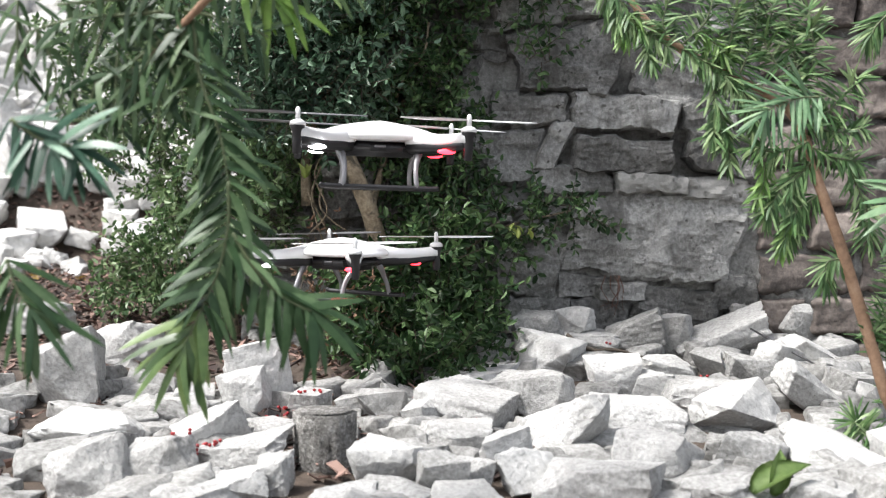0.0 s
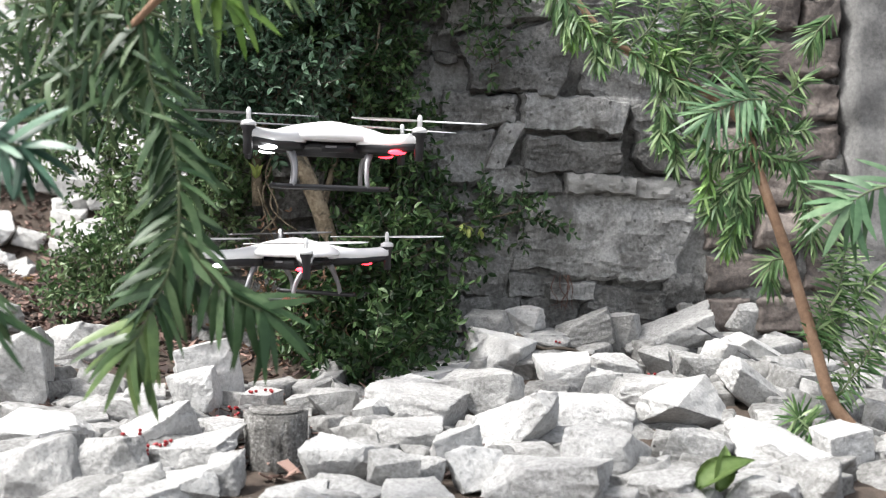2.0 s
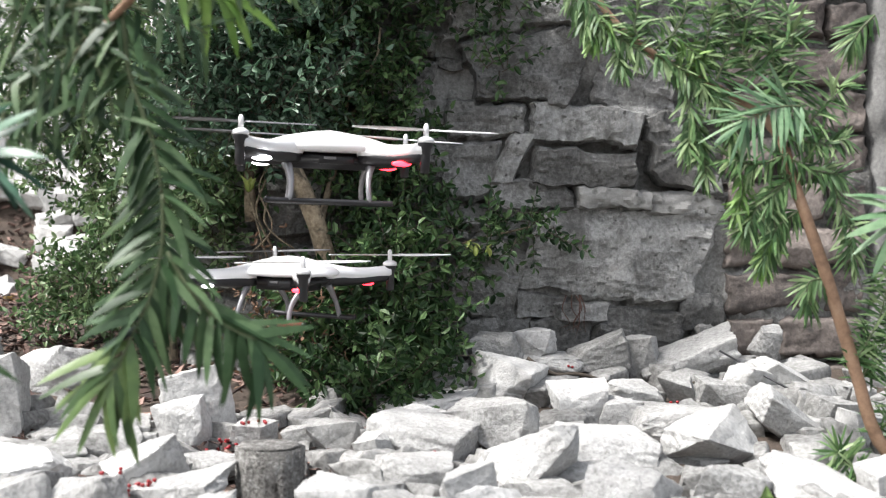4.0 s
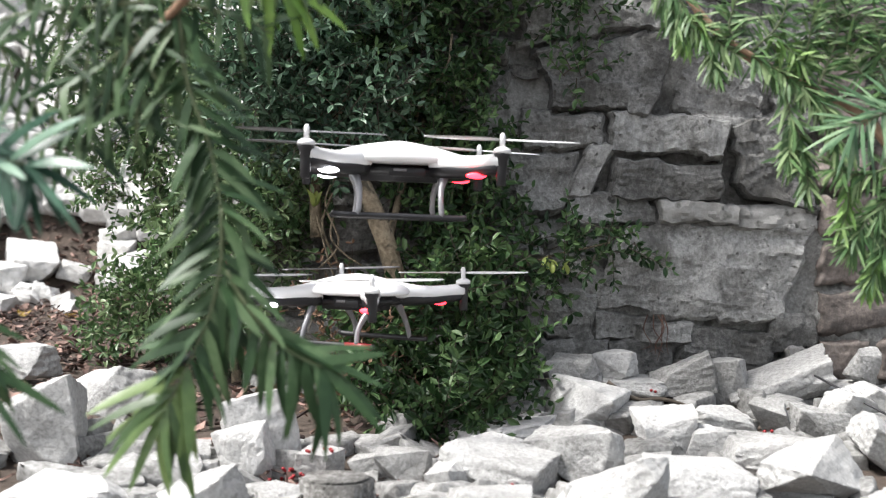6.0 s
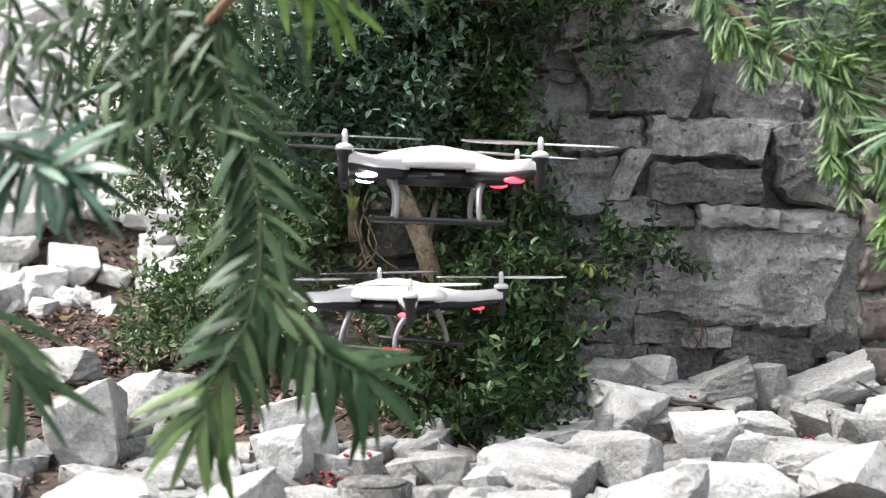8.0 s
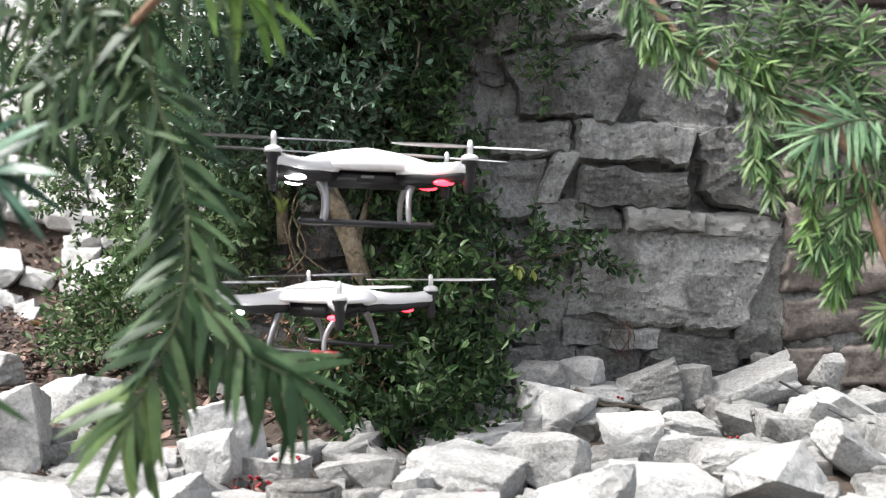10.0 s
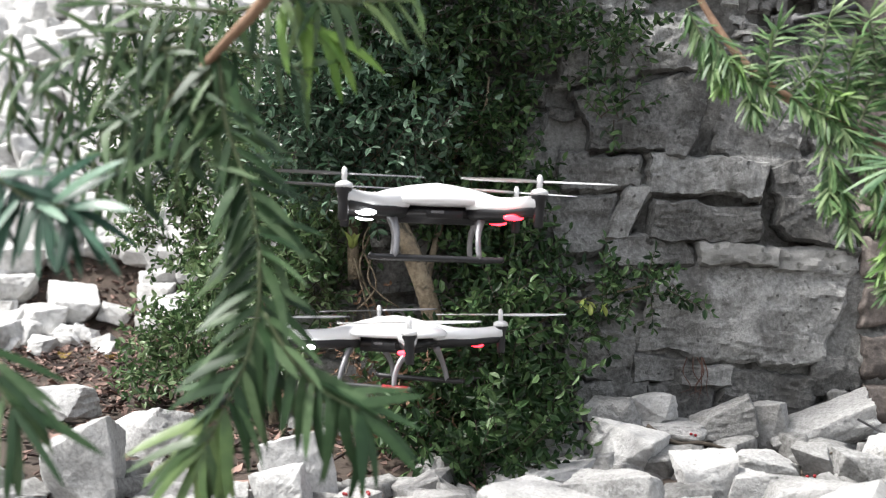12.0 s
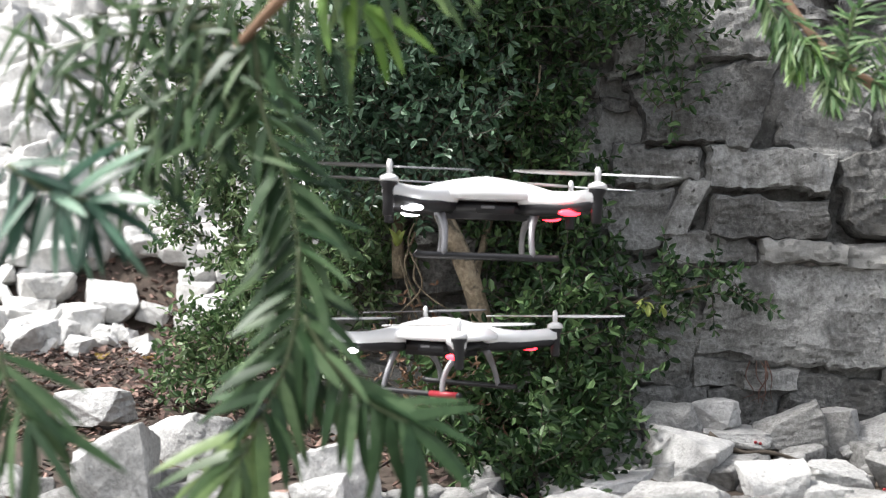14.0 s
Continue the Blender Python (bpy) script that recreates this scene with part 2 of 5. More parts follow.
def curve_points(points, n):
    """n points along a smooth curve through the given ones."""
    pts = [Vector(p) for p in points]
    pts = [pts[0] * 2 - pts[1]] + pts + [pts[-1] * 2 - pts[-2]]
    out = []
    for i in range(n):
        s = i / (n - 1) * (len(pts) - 3)
        j = min(int(s), len(pts) - 4)
        u = s - j
        a, b, c, d = pts[j:j + 4]
        out.append(0.5 * ((2 * b) + (c - a) * u + (2 * a - 5 * b + 4 * c - d) * u * u + (3 * b - a - 3 * c + d) * u ** 3))
    return out


def box_bm(sx, sy, sz, at=(0, 0, 0), bevel=0.002, segments=2):
    bm = bmesh.new()
    bmesh.ops.create_cube(bm, size=1, matrix=Matrix.Translation(at) @ Matrix.Diagonal((sx, sy, sz, 1)))
    if bevel:
        bmesh.ops.bevel(bm, geom=bm.edges[:], offset=bevel, segments=segments, affect="EDGES")
    return bm


# ---- ground ----


def ground_z(x, y):
    if y < 1.2:
        z = -0.075
    elif y < 2.17:
        z = -0.075 + (y - 1.2) * 0.108
    else:
        z = 0.03 + min(y - 2.17, 1.1) * 0.11 + max(0.0, min(1.25, (y - 3.15) * 0.95))
    left = max(0.0, min(1.0, (-0.35 - x) / 0.3))
    return z + 0.02 * left * (1 if y > 1.5 else 0)


def build_ground():
    near_x = np.linspace(-2.2, 2.2, 90)
    near_y = np.linspace(-0.6, 4.6, 105)
    xs = np.concatenate((-np.geomspace(900, 2.6, 14), near_x, np.geomspace(2.6, 900, 14)))
    ys = np.concatenate((-np.geomspace(900, 0.9, 14), near_y, np.geomspace(5.2, 2500, 16)))
    verts, faces = [], []
    for y in ys:
        for x in xs:
            rough = 0.012 * noise.noise(Vector((x * 9, y * 9, 0))) + 0.006 * noise.noise(Vector((x * 30, y * 30, 3)))
            verts.append((x, y, ground_z(x, y) + (rough if abs(x) < 2.3 and -0.7 < y < 4.7 else 0)))
    w = len(xs)
    for j in range(len(ys) - 1):
        for i in range(w - 1):
            faces.append((j * w + i, j * w + i + 1, (j + 1) * w + i + 1, (j + 1) * w + i))
    tagged(from_arrays("ground", verts, faces, SOIL, smooth=True), "dark garden soil sheet under rubble and mulch", "ground", kind="structure")


build_ground()


def scatter_chips(name, area, count, size, material, label, seed, lift=0.004):
    """Loose flat chips in one mesh, each a bent thin wedge."""
    rng = random.Random(seed)
    verts, faces = [], []
    for _ in range(count):
        x, y = rng.uniform(area[0], area[1]), rng.uniform(area[2], area[3])
        s = size * rng.uniform(0.4, 1.5)
        m = pose(x, y, ground_z(x, y) + lift + rng.uniform(0, 0.012), rng.uniform(-35, 35), rng.uniform(-35, 35), rng.uniform(0, 360))
        a, h = s * rng.uniform(0.25, 0.6), s * 0.12
        base = len(verts)
        for px, py, pz in ((-s, -a, 0), (s * rng.uniform(0.6, 1), -a * rng.uniform(0.3, 1), h), (s, a * rng.uniform(0.3, 1), 0), (-s * rng.uniform(0.5, 1), a, h)):
            verts.append(m @ Vector((px, py, pz)))
        for px, py, pz in ((-s * .9, -a * .8, -h), (s * .7, -a * .7, -h), (s * .8, a * .7, -h), (-s * .7, a * .8, -h)):
            verts.append(m @ Vector((px, py, pz)))
        q = base
        faces += [(q, q + 1, q + 2, q + 3), (q + 4, q + 7, q + 6, q + 5), (q, q + 4, q + 5, q + 1), (q + 1, q + 5, q + 6, q + 2), (q + 2, q + 6, q + 7, q + 3), (q + 3, q + 7, q + 4, q)]
    return tagged(from_arrays(name, verts, faces, material), label, "mulch", kind="stuff")


scatter_chips("bark_mulch", (-1.9, -0.15, 2.0, 3.5), 9500, 0.0095, MULCH, "reddish brown bark mulch chips on the soil bank", 3)
scatter_chips("leaf_litter", (-0.75, 0.2, 1.3, 2.1), 700, 0.012, MULCH, "brown leaf litter between pale rocks under the shrub", 4)

# ---- stone wall ----
WALL_Y = 2.17


def relief_panel(corners, back, proud, nx, ny, seed, rough=0.01, round_edge=0.2, tilt=0.0):
    """A stone face with uneven outline, rounded edges and relief, and sides that run back into the wall."""
    rng = random.Random(seed)
    tl, tr, br, bl = [Vector(c) for c in corners]
    off = Vector((rng.uniform(0, 50), rng.uniform(0, 50), rng.uniform(0, 50)))
    verts, faces = [], []
    size = ((tr - tl).length + (tl - bl).length) / 2
    for j in range(ny + 1):
        for i in range(nx + 1):
            s, t = i / nx, j / ny
            p = (bl * (1 - s) + br * s) * (1 - t) + (tl * (1 - s) + tr * s) * t
            edge = min(s, 1 - s) * (tr - tl).length, min(t, 1 - t) * (tl - bl).length
            e = min(1.0, min(edge) / (size * round_edge))
            inner = min(1.0, min(edge) / (size * 0.16))
            wave = noise.noise(Vector((p.x * 14, p.y * 14, 1)) + off) * 0.014 + noise.noise(Vector((p.x * 55, p.y * 55, 5)) + off) * 0.009
            flake = 0.45 * rough * round(3 * noise.noise(Vector((p.x * 8, p.y * 22, 15)) + off))
            out = proud * (1 - (1 - e) ** 3) + flake + rough * noise.noise(Vector((p.x * 11, p.y * 11, 9)) + off) + rough * 0.6 * noise.noise(Vector((p.x * 34, p.y * 34, 2)) + off) + rough * 0.4 * noise.noise(Vector((p.x * 90, p.y * 90, 2)) + off) + rough * 0.25 * noise.noise(Vector((p.x * 7, p.y * 48, 6)) + off) + rough * 0.7 * (0.25 - abs(noise.noise(Vector((p.x * 9, p.y * 17, 8)) + off)))
            out += tilt * (t - 0.5) * size - rough * 1.6 * max(0.0, noise.noise(Vector((p.x * 20, p.y * 20, 12)) + off) - 0.25) * (1.6 - e)
            rim = (1.0 - inner) * 1.1
            verts.append((p.x + wave * rim, WALL_Y - out * (1 if e > 0 else 0.6), p.y + wave * rim * 0.8))
    w = nx + 1
    for j in range(ny):
        for i in range(nx):
            faces.append((j * w + i, j * w + i + 1, (j + 1) * w + i + 1, (j + 1) * w + i))
    loop = [i for i in range(w)] + [j * w + nx for j in range(1, ny + 1)] + [ny * w + i for i in range(nx - 1, -1, -1)] + [j * w for j in range(ny - 1, 0, -1)]
    base = len(verts)
    for q in loop:
        verts.append((verts[q][0], WALL_Y + back, verts[q][2]))
    for a in range(len(loop)):
        b = (a + 1) % len(loop)
        faces.append((loop[b], loop[a], base + a, base + b))
    faces.append([base + a for a in range(len(loop))])
    return verts, faces


def build_wall_core():
    """Mortar body of the wall with a recessed uneven face."""
    xs, zs = np.linspace(-0.357, 0.945, 150), np.linspace(-0.12, 1.25, 120)
    verts, faces = [], []
    for z in zs:
        for x in xs:
            d = 0.05 * (noise.noise(Vector((x * 6, z * 9, 4))) - 0.02) + 0.01 * noise.noise(Vector((x * 14, z * 14, 4))) + 0.01 * noise.noise(Vector((x * 38, z * 38, 7))) + 0.004 * noise.noise(Vector((x * 110, z * 110, 7)))
            verts.append((x, WALL_Y + 0.013 - d, z))
    w = len(xs)
    n = len(verts)
    for j in range(len(zs) - 1):
        for i in range(w - 1):
            faces.append((j * w + i, j * w + i + 1, (j + 1) * w + i + 1, (j + 1) * w + i))
    x0, x1 = float(xs[0]), float(xs[-1])
    top = (len(zs) - 1) * w
    verts += [(x0, 2.6, -0.12), (x1, 2.6, -0.12), (x1, 2.6, 1.25), (x0, 2.6, 1.25)]
    faces += [(n + 1, n, n + 3, n + 2), [top + i for i in range(w)] + [n + 2, n + 3], [j * w for j in range(len(zs))] + [n + 3, n], [j * w + w - 1 for j in range(len(zs) - 1, -1, -1)] + [n + 1, n + 2]]
    return tagged(from_arrays("wall_north", verts, faces, MORTAR, smooth=True), "old rubble stone garden wall with crumbling grey mortar", "wall", kind="structure")


wall = build_wall_core()


LAID = []


def wall_stone(tl, tr, br, bl, proud=0.03, seed=0, material=WALLSTONE, tilt=0.0, rough=0.0095):
    LAID.append((min(tl[0], bl[0]), max(tr[0], br[0]), min(bl[1], br[1]), max(tl[1], tr[1])))
    size = Vector(tl) - Vector(br)
    nx, ny = max(7, int(abs(size.x) / 0.006)), max(6, int(abs(size.y) / 0.006))
    v, f = relief_panel((tl, tr, br, bl), 0.05, proud * 0.8, min(nx, 56), min(ny, 32), seed, rough, 0.022, tilt)
    return from_arrays("stone", v, f, material, wall, smooth=True, crisp=26)


wall_stone((0.164, 0.643), (0.425, 0.675), (0.370, 0.514), (0.184, 0.522), 0.026, 40)
wall_stone((0.131, 0.766), (0.287, 0.766), (0.281, 0.655), (0.138, 0.651), 0.022, 41)
wall_stone((0.275, 0.776), (0.410, 0.776), (0.416, 0.665), (0.271, 0.667), 0.021, 42)
wall_stone((0.426, 0.645), (0.583, 0.627), (0.573, 0.492), (0.404, 0.516), 0.012, 43)
wall_stone((0.131, 0.526), (0.285, 0.520), (0.289, 0.459), (0.136, 0.453), 0.022, 44)
wall_stone((0.293, 0.527), (0.513, 0.508), (0.501, 0.439), (0.293, 0.449), 0.030, 45)
wall_stone((0.505, 0.494), (0.597, 0.526), (0.672, 0.338), (0.531, 0.379), 0.019, 46)
wall_stone((0.305, 0.445), (0.493, 0.427), (0.489, 0.361), (0.291, 0.369), 0.034, 47)
wall_stone((0.108, 0.439), (0.235, 0.449), (0.221, 0.351), (0.122, 0.338), 0.019, 48)
wall_stone((0.253, 0.465), (0.309, 0.467), (0.263, 0.369), (0.213, 0.367), 0.026, 49)
wall_stone((0.207, 0.383), (0.342, 0.385), (0.390, 0.324), (0.213, 0.320), 0.022, 50)
wall_stone((0.374, 0.367), (0.531, 0.361), (0.527, 0.318), (0.380, 0.324), 0.026, 51, PALEMORTAR)
wall_stone((0.511, 0.359), (0.672, 0.355), (0.672, 0.312), (0.513, 0.316), 0.018, 52, PALEMORTAR)
wall_stone((0.319, 0.324), (0.670, 0.328), (0.599, 0.143), (0.269, 0.173), 0.013, 53)
wall_stone((0.138, 0.227), (0.279, 0.195), (0.277, 0.119), (0.146, 0.131), 0.021, 54)
wall_stone((0.263, 0.175), (0.366, 0.159), (0.364, 0.113), (0.267, 0.117), 0.027, 55)
wall_stone((0.348, 0.157), (0.452, 0.153), (0.444, 0.111), (0.346, 0.112), 0.030, 56)
wall_stone((0.440, 0.147), (0.597, 0.127), (0.583, 0.048), (0.394, 0.063), 0.018, 57)
wall_stone((0.164, 0.125), (0.303, 0.127), (0.303, 0.044), (0.162, 0.044), 0.022, 58)
wall_stone((0.583, 0.165), (0.672, 0.169), (0.672, 0.105), (0.585, 0.103), 0.009, 59)
wall_stone((0.561, 0.715), (0.672, 0.745), (0.672, 0.653), (0.569, 0.629), 0.009, 60)
wall_stone((0.404, 0.715), (0.571, 0.725), (0.577, 0.629), (0.408, 0.641), 0.012, 61)
wall_stone((0.569, 0.625), (0.672, 0.645), (0.672, 0.481), (0.594, 0.492), 0.009, 62)
wall_stone((0.287, 0.119), (0.410, 0.125), (0.414, 0.044), (0.285, 0.044), 0.013, 63)

# stones behind the shrub and above, in rough courses


def rough_courses(x0, x1, z0, z1, low, high, seed):
    rng = random.Random(seed)
    z = z0
    while z < z1 - 0.03:
        h = min(rng.uniform(low, high), z1 - z)
        x = x0
        while x < x1 - 0.03:
            w = min(rng.uniform(0.09, 0.24), x1 - x)
            j = [rng.uniform(-0.008, 0.008) for _ in range(8)]
            g = 0.008
            wall_stone((x + g + j[0], z + h - g + j[1]), (x + w - g + j[2], z + h - g + j[3]), (x + w - g + j[4], z + g + j[5]), (x + g + j[6], z + g + j[7]),
                       rng.uniform(0.012, 0.04), rng.randrange(9999))
            x += w
        z += h


rough_courses(-0.355, 0.122, -0.06, 1.2, 0.07, 0.14, 5)
rough_courses(0.122, 0.661, 0.800, 1.22, 0.09, 0.15, 6)
rough_courses(0.122, 0.661, -0.08, 0.051, 0.06, 0.09, 7)


def joint_chips(x0, x1, z0, z1, count, seed):
    """Small stone chips bedded in the joints between the large stones."""
    rng = random.Random(seed)
    large = list(LAID)
    for _ in range(count):
        x, z, w, h = rng.uniform(x0, x1), rng.uniform(z0, z1), rng.uniform(0.018, 0.06), rng.uniform(0.01, 0.026)
        if any(a - 0.004 < x < b + 0.004 and c - 0.002 < z < d + 0.002 for a, b, c, d in large):
            continue
        j = [rng.uniform(-0.006, 0.006) for _ in range(4)]
        wall_stone((x - w / 2, z + h / 2 + j[0]), (x + w / 2, z + h / 2 + j[1]), (x + w / 2, z - h / 2 + j[2]), (x - w / 2, z - h / 2 + j[3]), rng.uniform(-0.004, 0.022), rng.randrange(9999))


joint_chips(0.122, 0.661, 0.051, 0.800, 420, 12)

# ---- brick pier and rendered wall beside it ----


def build_bricks():
    rng = random.Random(8)
    metre = 0.0855
    for row in range(-1, 15):
        z = -0.043 + row * metre
        x = 0.667
        first = 0.19 if row % 2 == 0 else 0.095
        for w in (first, 0.272 - first):
            out = rng.uniform(-0.008, 0.012)
            v, f = relief_panel(((x + 0.005, z + metre - 0.008), (x + w - 0.005, z + metre - 0.008), (x + w - 0.005, z + 0.004), (x + 0.005, z + 0.004)),
                                0.05, 0.016 + out, 24, 12, rng.randrange(9999), 0.006, 0.06)
            from_arrays("brick", v, f, BRICK, wall, smooth=True)
            x += w


build_bricks()
rv, rf = relief_panel(((0.947, 1.25), (1.527, 1.25), (1.527, -0.12), (0.947, -0.12)), 0.4, 0.03, 40, 60, 77, 0.008, 0.01)
tagged(from_arrays("wall_east", rv, rf, RENDERWALL, smooth=True), "weathered grey cement rendered wall beside bricks", "wall", kind="structure")

# ---- rocks ----


def rock_mesh(seed, material, fine=0.07, wedge=0.0):
    """A broken limestone block: hull of knocked-off box corners, chipped edges, rough faces. wedge: how far the top narrows to one side."""
    rng = random.Random(seed)
    bm = bmesh.new()
    for cx in (-1, 1):
        for cy in (-1, 1):
            for cz in (-1, 1):
                top = 1 - wedge * (0.9 if cx > 0 else 0.35) if cz > 0 else 1
                if rng.random() < 0.8:
                    v = Vector((cx * rng.uniform(0.35, 1), cy * rng.uniform(0.4, 1), cz * rng.uniform(0.45, 1) * top))
                    bm.verts.new(v * 0.5)
    for _ in range(rng.randint(7, 11)):
        v = Vector((rng.uniform(-1, 1), rng.uniform(-1, 1), rng.uniform(-1, 1)))
        v = v / max(abs(v.x), abs(v.y), abs(v.z)) * rng.uniform(0.38, 0.5)
        v.z *= 1 - wedge * (0.5 + v.x) if v.z > 0 else 1
        bm.verts.new(v)
    hull = bmesh.ops.convex_hull(bm, input=bm.verts)
    bmesh.ops.delete(bm, geom=[v for v in bm.verts if not v.link_faces], context="VERTS")
    bmesh.ops.dissolve_limit(bm, angle_limit=radians(9), verts=bm.verts, edges=bm.edges)
    bmesh.ops.bevel(bm, geom=bm.edges[:], offset=0.009, segments=1, profile=0.6, affect="EDGES")
    bmesh.ops.triangulate(bm, faces=bm.faces)
    for _ in range(4):
        long = [e for e in bm.edges if e.calc_length() > fine]
        if long:
            bmesh.ops.subdivide_edges(bm, edges=long, cuts=1)
            bmesh.ops.triangulate(bm, faces=bm.faces)
    off = Vector((rng.uniform(0, 90), rng.uniform(0, 90), rng.uniform(0, 90)))
    bm.normal_update()
    for v in bm.verts:
        d = 0.022 * noise.noise(v.co * 2.4 + off) + 0.03 * (0.3 - abs(noise.noise(v.co * 4.5 + off))) + 0.016 * noise.noise(v.co * 12 + off) + 0.008 * round(2 * noise.noise(v.co * 3.5 + off * 2))
        v.co += v.normal * d
    for k in range(3):
        lo, hi = min(v.co[k] for v in bm.verts), max(v.co[k] for v in bm.verts)
        for v in bm.verts:
            v.co[k] = (v.co[k] - lo) / (hi - lo) - 0.5
    bm.normal_update()
    for e in bm.edges:
        if len(e.link_faces) == 2 and e.calc_face_angle() > radians(24):
            e.smooth = False
    me = bpy.data.meshes.new("rock")
    bm.to_mesh(me)
    bm.free()
    me.materials.append(material)
    me.polygons.foreach_set("use_smooth", [True] * len(me.polygons))
    return me


BLOCKS = [rock_mesh(100 + i, LIME, 0.055) for i in range(24)]
SLABS = [rock_mesh(150 + i, LIME, 0.055) for i in range(9)]
WEDGES = [rock_mesh(180 + i, LIME, 0.055, wedge=0.75) for i in range(7)]
PALE_ROCKS = [rock_mesh(300 + i, WHITELIME) for i in range(8)]
# Darker copy of the rock limestone; the shade of the gaps is in its colour.
LOWLIME = mat("gap_shade_limestone", [(0.1, 0.098, 0.092), (0.25, 0.248, 0.24), (0.4, 0.398, 0.388)], 14, 0.92, 0.7, 120, random_shift=0.14, island=True, grain=0.8)
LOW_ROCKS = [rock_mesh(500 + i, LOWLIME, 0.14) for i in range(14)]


def rock(x, y, z, w, d, h, seed, rx=0, ry=0, rz=None, label="pale grey angular limestone rock in the rubble bed", shapes=BLOCKS):
    rng = random.Random(seed * 7 + 1)
    ob = new("rock", shapes[seed % len(shapes)])
    turn = rng.choice((0, 180)) + rng.uniform(-28, 28) if rz is None else rz
    sx, sy = (w, d) if int(round(turn / 90)) % 2 == 0 else (d, w)
    ob.matrix_world = Matrix.Translation((x, y, z)) @ pose(0, 0, 0, rx, ry, 0) @ pose(0, 0, 0, 0, 0, turn) @ Matrix.Diagonal((sx, sy, h, 1))
    return tagged(ob, label, "rock", "limestone rubble")


rock(0.224, 2.060, 0.073, 0.108, 0.083, 0.064, 1, 6, 0, shapes=BLOCKS)
rock(0.290, 2.060, 0.086, 0.073, 0.056, 0.049, 2, 6, 0, shapes=BLOCKS)
rock(0.328, 2.060, 0.046, 0.122, 0.094, 0.038, 3, 6, 4, shapes=BLOCKS)
rock(0.404, 2.060, 0.072, 0.122, 0.094, 0.066, 4, 6, -7, shapes=BLOCKS)
rock(0.474, 2.060, 0.051, 0.084, 0.064, 0.096, 5, 6, -13, shapes=BLOCKS)
rock(0.574, 2.060, 0.053, 0.181, 0.120, 0.077, 6, 6, -27, shapes=WEDGES)
rock(0.712, 2.060, 0.084, 0.054, 0.050, 0.062, 7, 6, 7, shapes=BLOCKS)
rock(0.678, 2.060, 0.043, 0.104, 0.080, 0.021, 8, 6, 2, shapes=SLABS)
rock(0.217, 1.926, 0.031, 0.138, 0.106, 0.080, 9, 6, 9, shapes=BLOCKS)
rock(0.135, 1.980, 0.031, 0.068, 0.052, 0.057, 10, 6, 0, shapes=BLOCKS)
rock(0.183, 1.622, 0.002, 0.134, 0.103, 0.091, 11, 6, -7, shapes=BLOCKS)
rock(0.319, 1.742, 0.013, 0.096, 0.074, 0.083, 12, 6, 5, shapes=BLOCKS)
rock(0.425, 1.840, 0.014, 0.105, 0.081, 0.053, 13, 6, 4, shapes=SLABS)
rock(0.380, 1.724, 0.005, 0.063, 0.050, 0.063, 14, 6, 18, shapes=WEDGES)
rock(0.501, 1.848, 0.020, 0.059, 0.050, 0.069, 15, 6, -9, shapes=BLOCKS)
rock(0.553, 1.788, 0.013, 0.083, 0.064, 0.069, 16, 6, 7, shapes=BLOCKS)
rock(0.446, 1.672, -0.003, 0.138, 0.106, 0.057, 17, 6, -7, shapes=BLOCKS)
rock(0.637, 1.910, 0.025, 0.080, 0.061, 0.065, 18, 6, 20, shapes=BLOCKS)
rock(0.721, 1.940, 0.021, 0.184, 0.120, 0.042, 19, 6, 31, shapes=SLABS)
rock(0.621, 1.670, -0.001, 0.138, 0.106, 0.064, 20, 6, 32, shapes=WEDGES)
rock(0.698, 1.700, 0.001, 0.084, 0.065, 0.062, 21, 6, 9, shapes=BLOCKS)
rock(0.480, 1.539, -0.011, 0.153, 0.117, 0.078, 22, 6, -5, shapes=BLOCKS)
rock(0.203, 1.462, -0.021, 0.159, 0.120, 0.071, 23, 6, -32, shapes=BLOCKS)
rock(0.325, 1.535, -0.017, 0.161, 0.120, 0.059, 24, 6, 5, shapes=SLABS)
rock(0.310, 1.320, -0.033, 0.118, 0.090, 0.082, 25, 6, 13, shapes=BLOCKS)
rock(0.440, 1.344, -0.035, 0.089, 0.068, 0.066, 26, 6, 16, shapes=BLOCKS)
rock(0.542, 1.342, -0.037, 0.150, 0.115, 0.060, 27, 6, 16, shapes=SLABS)
rock(0.232, 1.236, -0.041, 0.151, 0.116, 0.086, 28, 6, 14, shapes=BLOCKS)
rock(0.119, 1.346, -0.034, 0.069, 0.053, 0.069, 29, 6, -18, shapes=BLOCKS)
rock(0.144, 1.280, -0.041, 0.082, 0.063, 0.069, 30, 6, -11, shapes=BLOCKS)
rock(0.362, 1.226, -0.055, 0.099, 0.076, 0.044, 31, 6, -5, shapes=BLOCKS)
rock(0.488, 1.212, -0.058, 0.091, 0.070, 0.040, 32, 6, 5, shapes=BLOCKS)
rock(0.548, 1.218, -0.053, 0.077, 0.060, 0.053, 33, 6, -9, shapes=BLOCKS)
rock(0.071, 1.574, -0.008, 0.152, 0.117, 0.075, 34, 6, 9, shapes=BLOCKS)
rock(-0.052, 1.600, -0.009, 0.079, 0.061, 0.061, 35, 6, 0, shapes=BLOCKS)
rock(-0.086, 1.616, -0.011, 0.066, 0.051, 0.052, 36, 6, -18, shapes=BLOCKS)
rock(-0.167, 1.632, -0.010, 0.065, 0.050, 0.047, 37, 6, -5, shapes=BLOCKS)
rock(0.007, 1.539, -0.018, 0.056, 0.050, 0.056, 38, 6, -16, shapes=BLOCKS)
rock(0.051, 1.426, -0.028, 0.104, 0.080, 0.060, 39, 6, 7, shapes=BLOCKS)
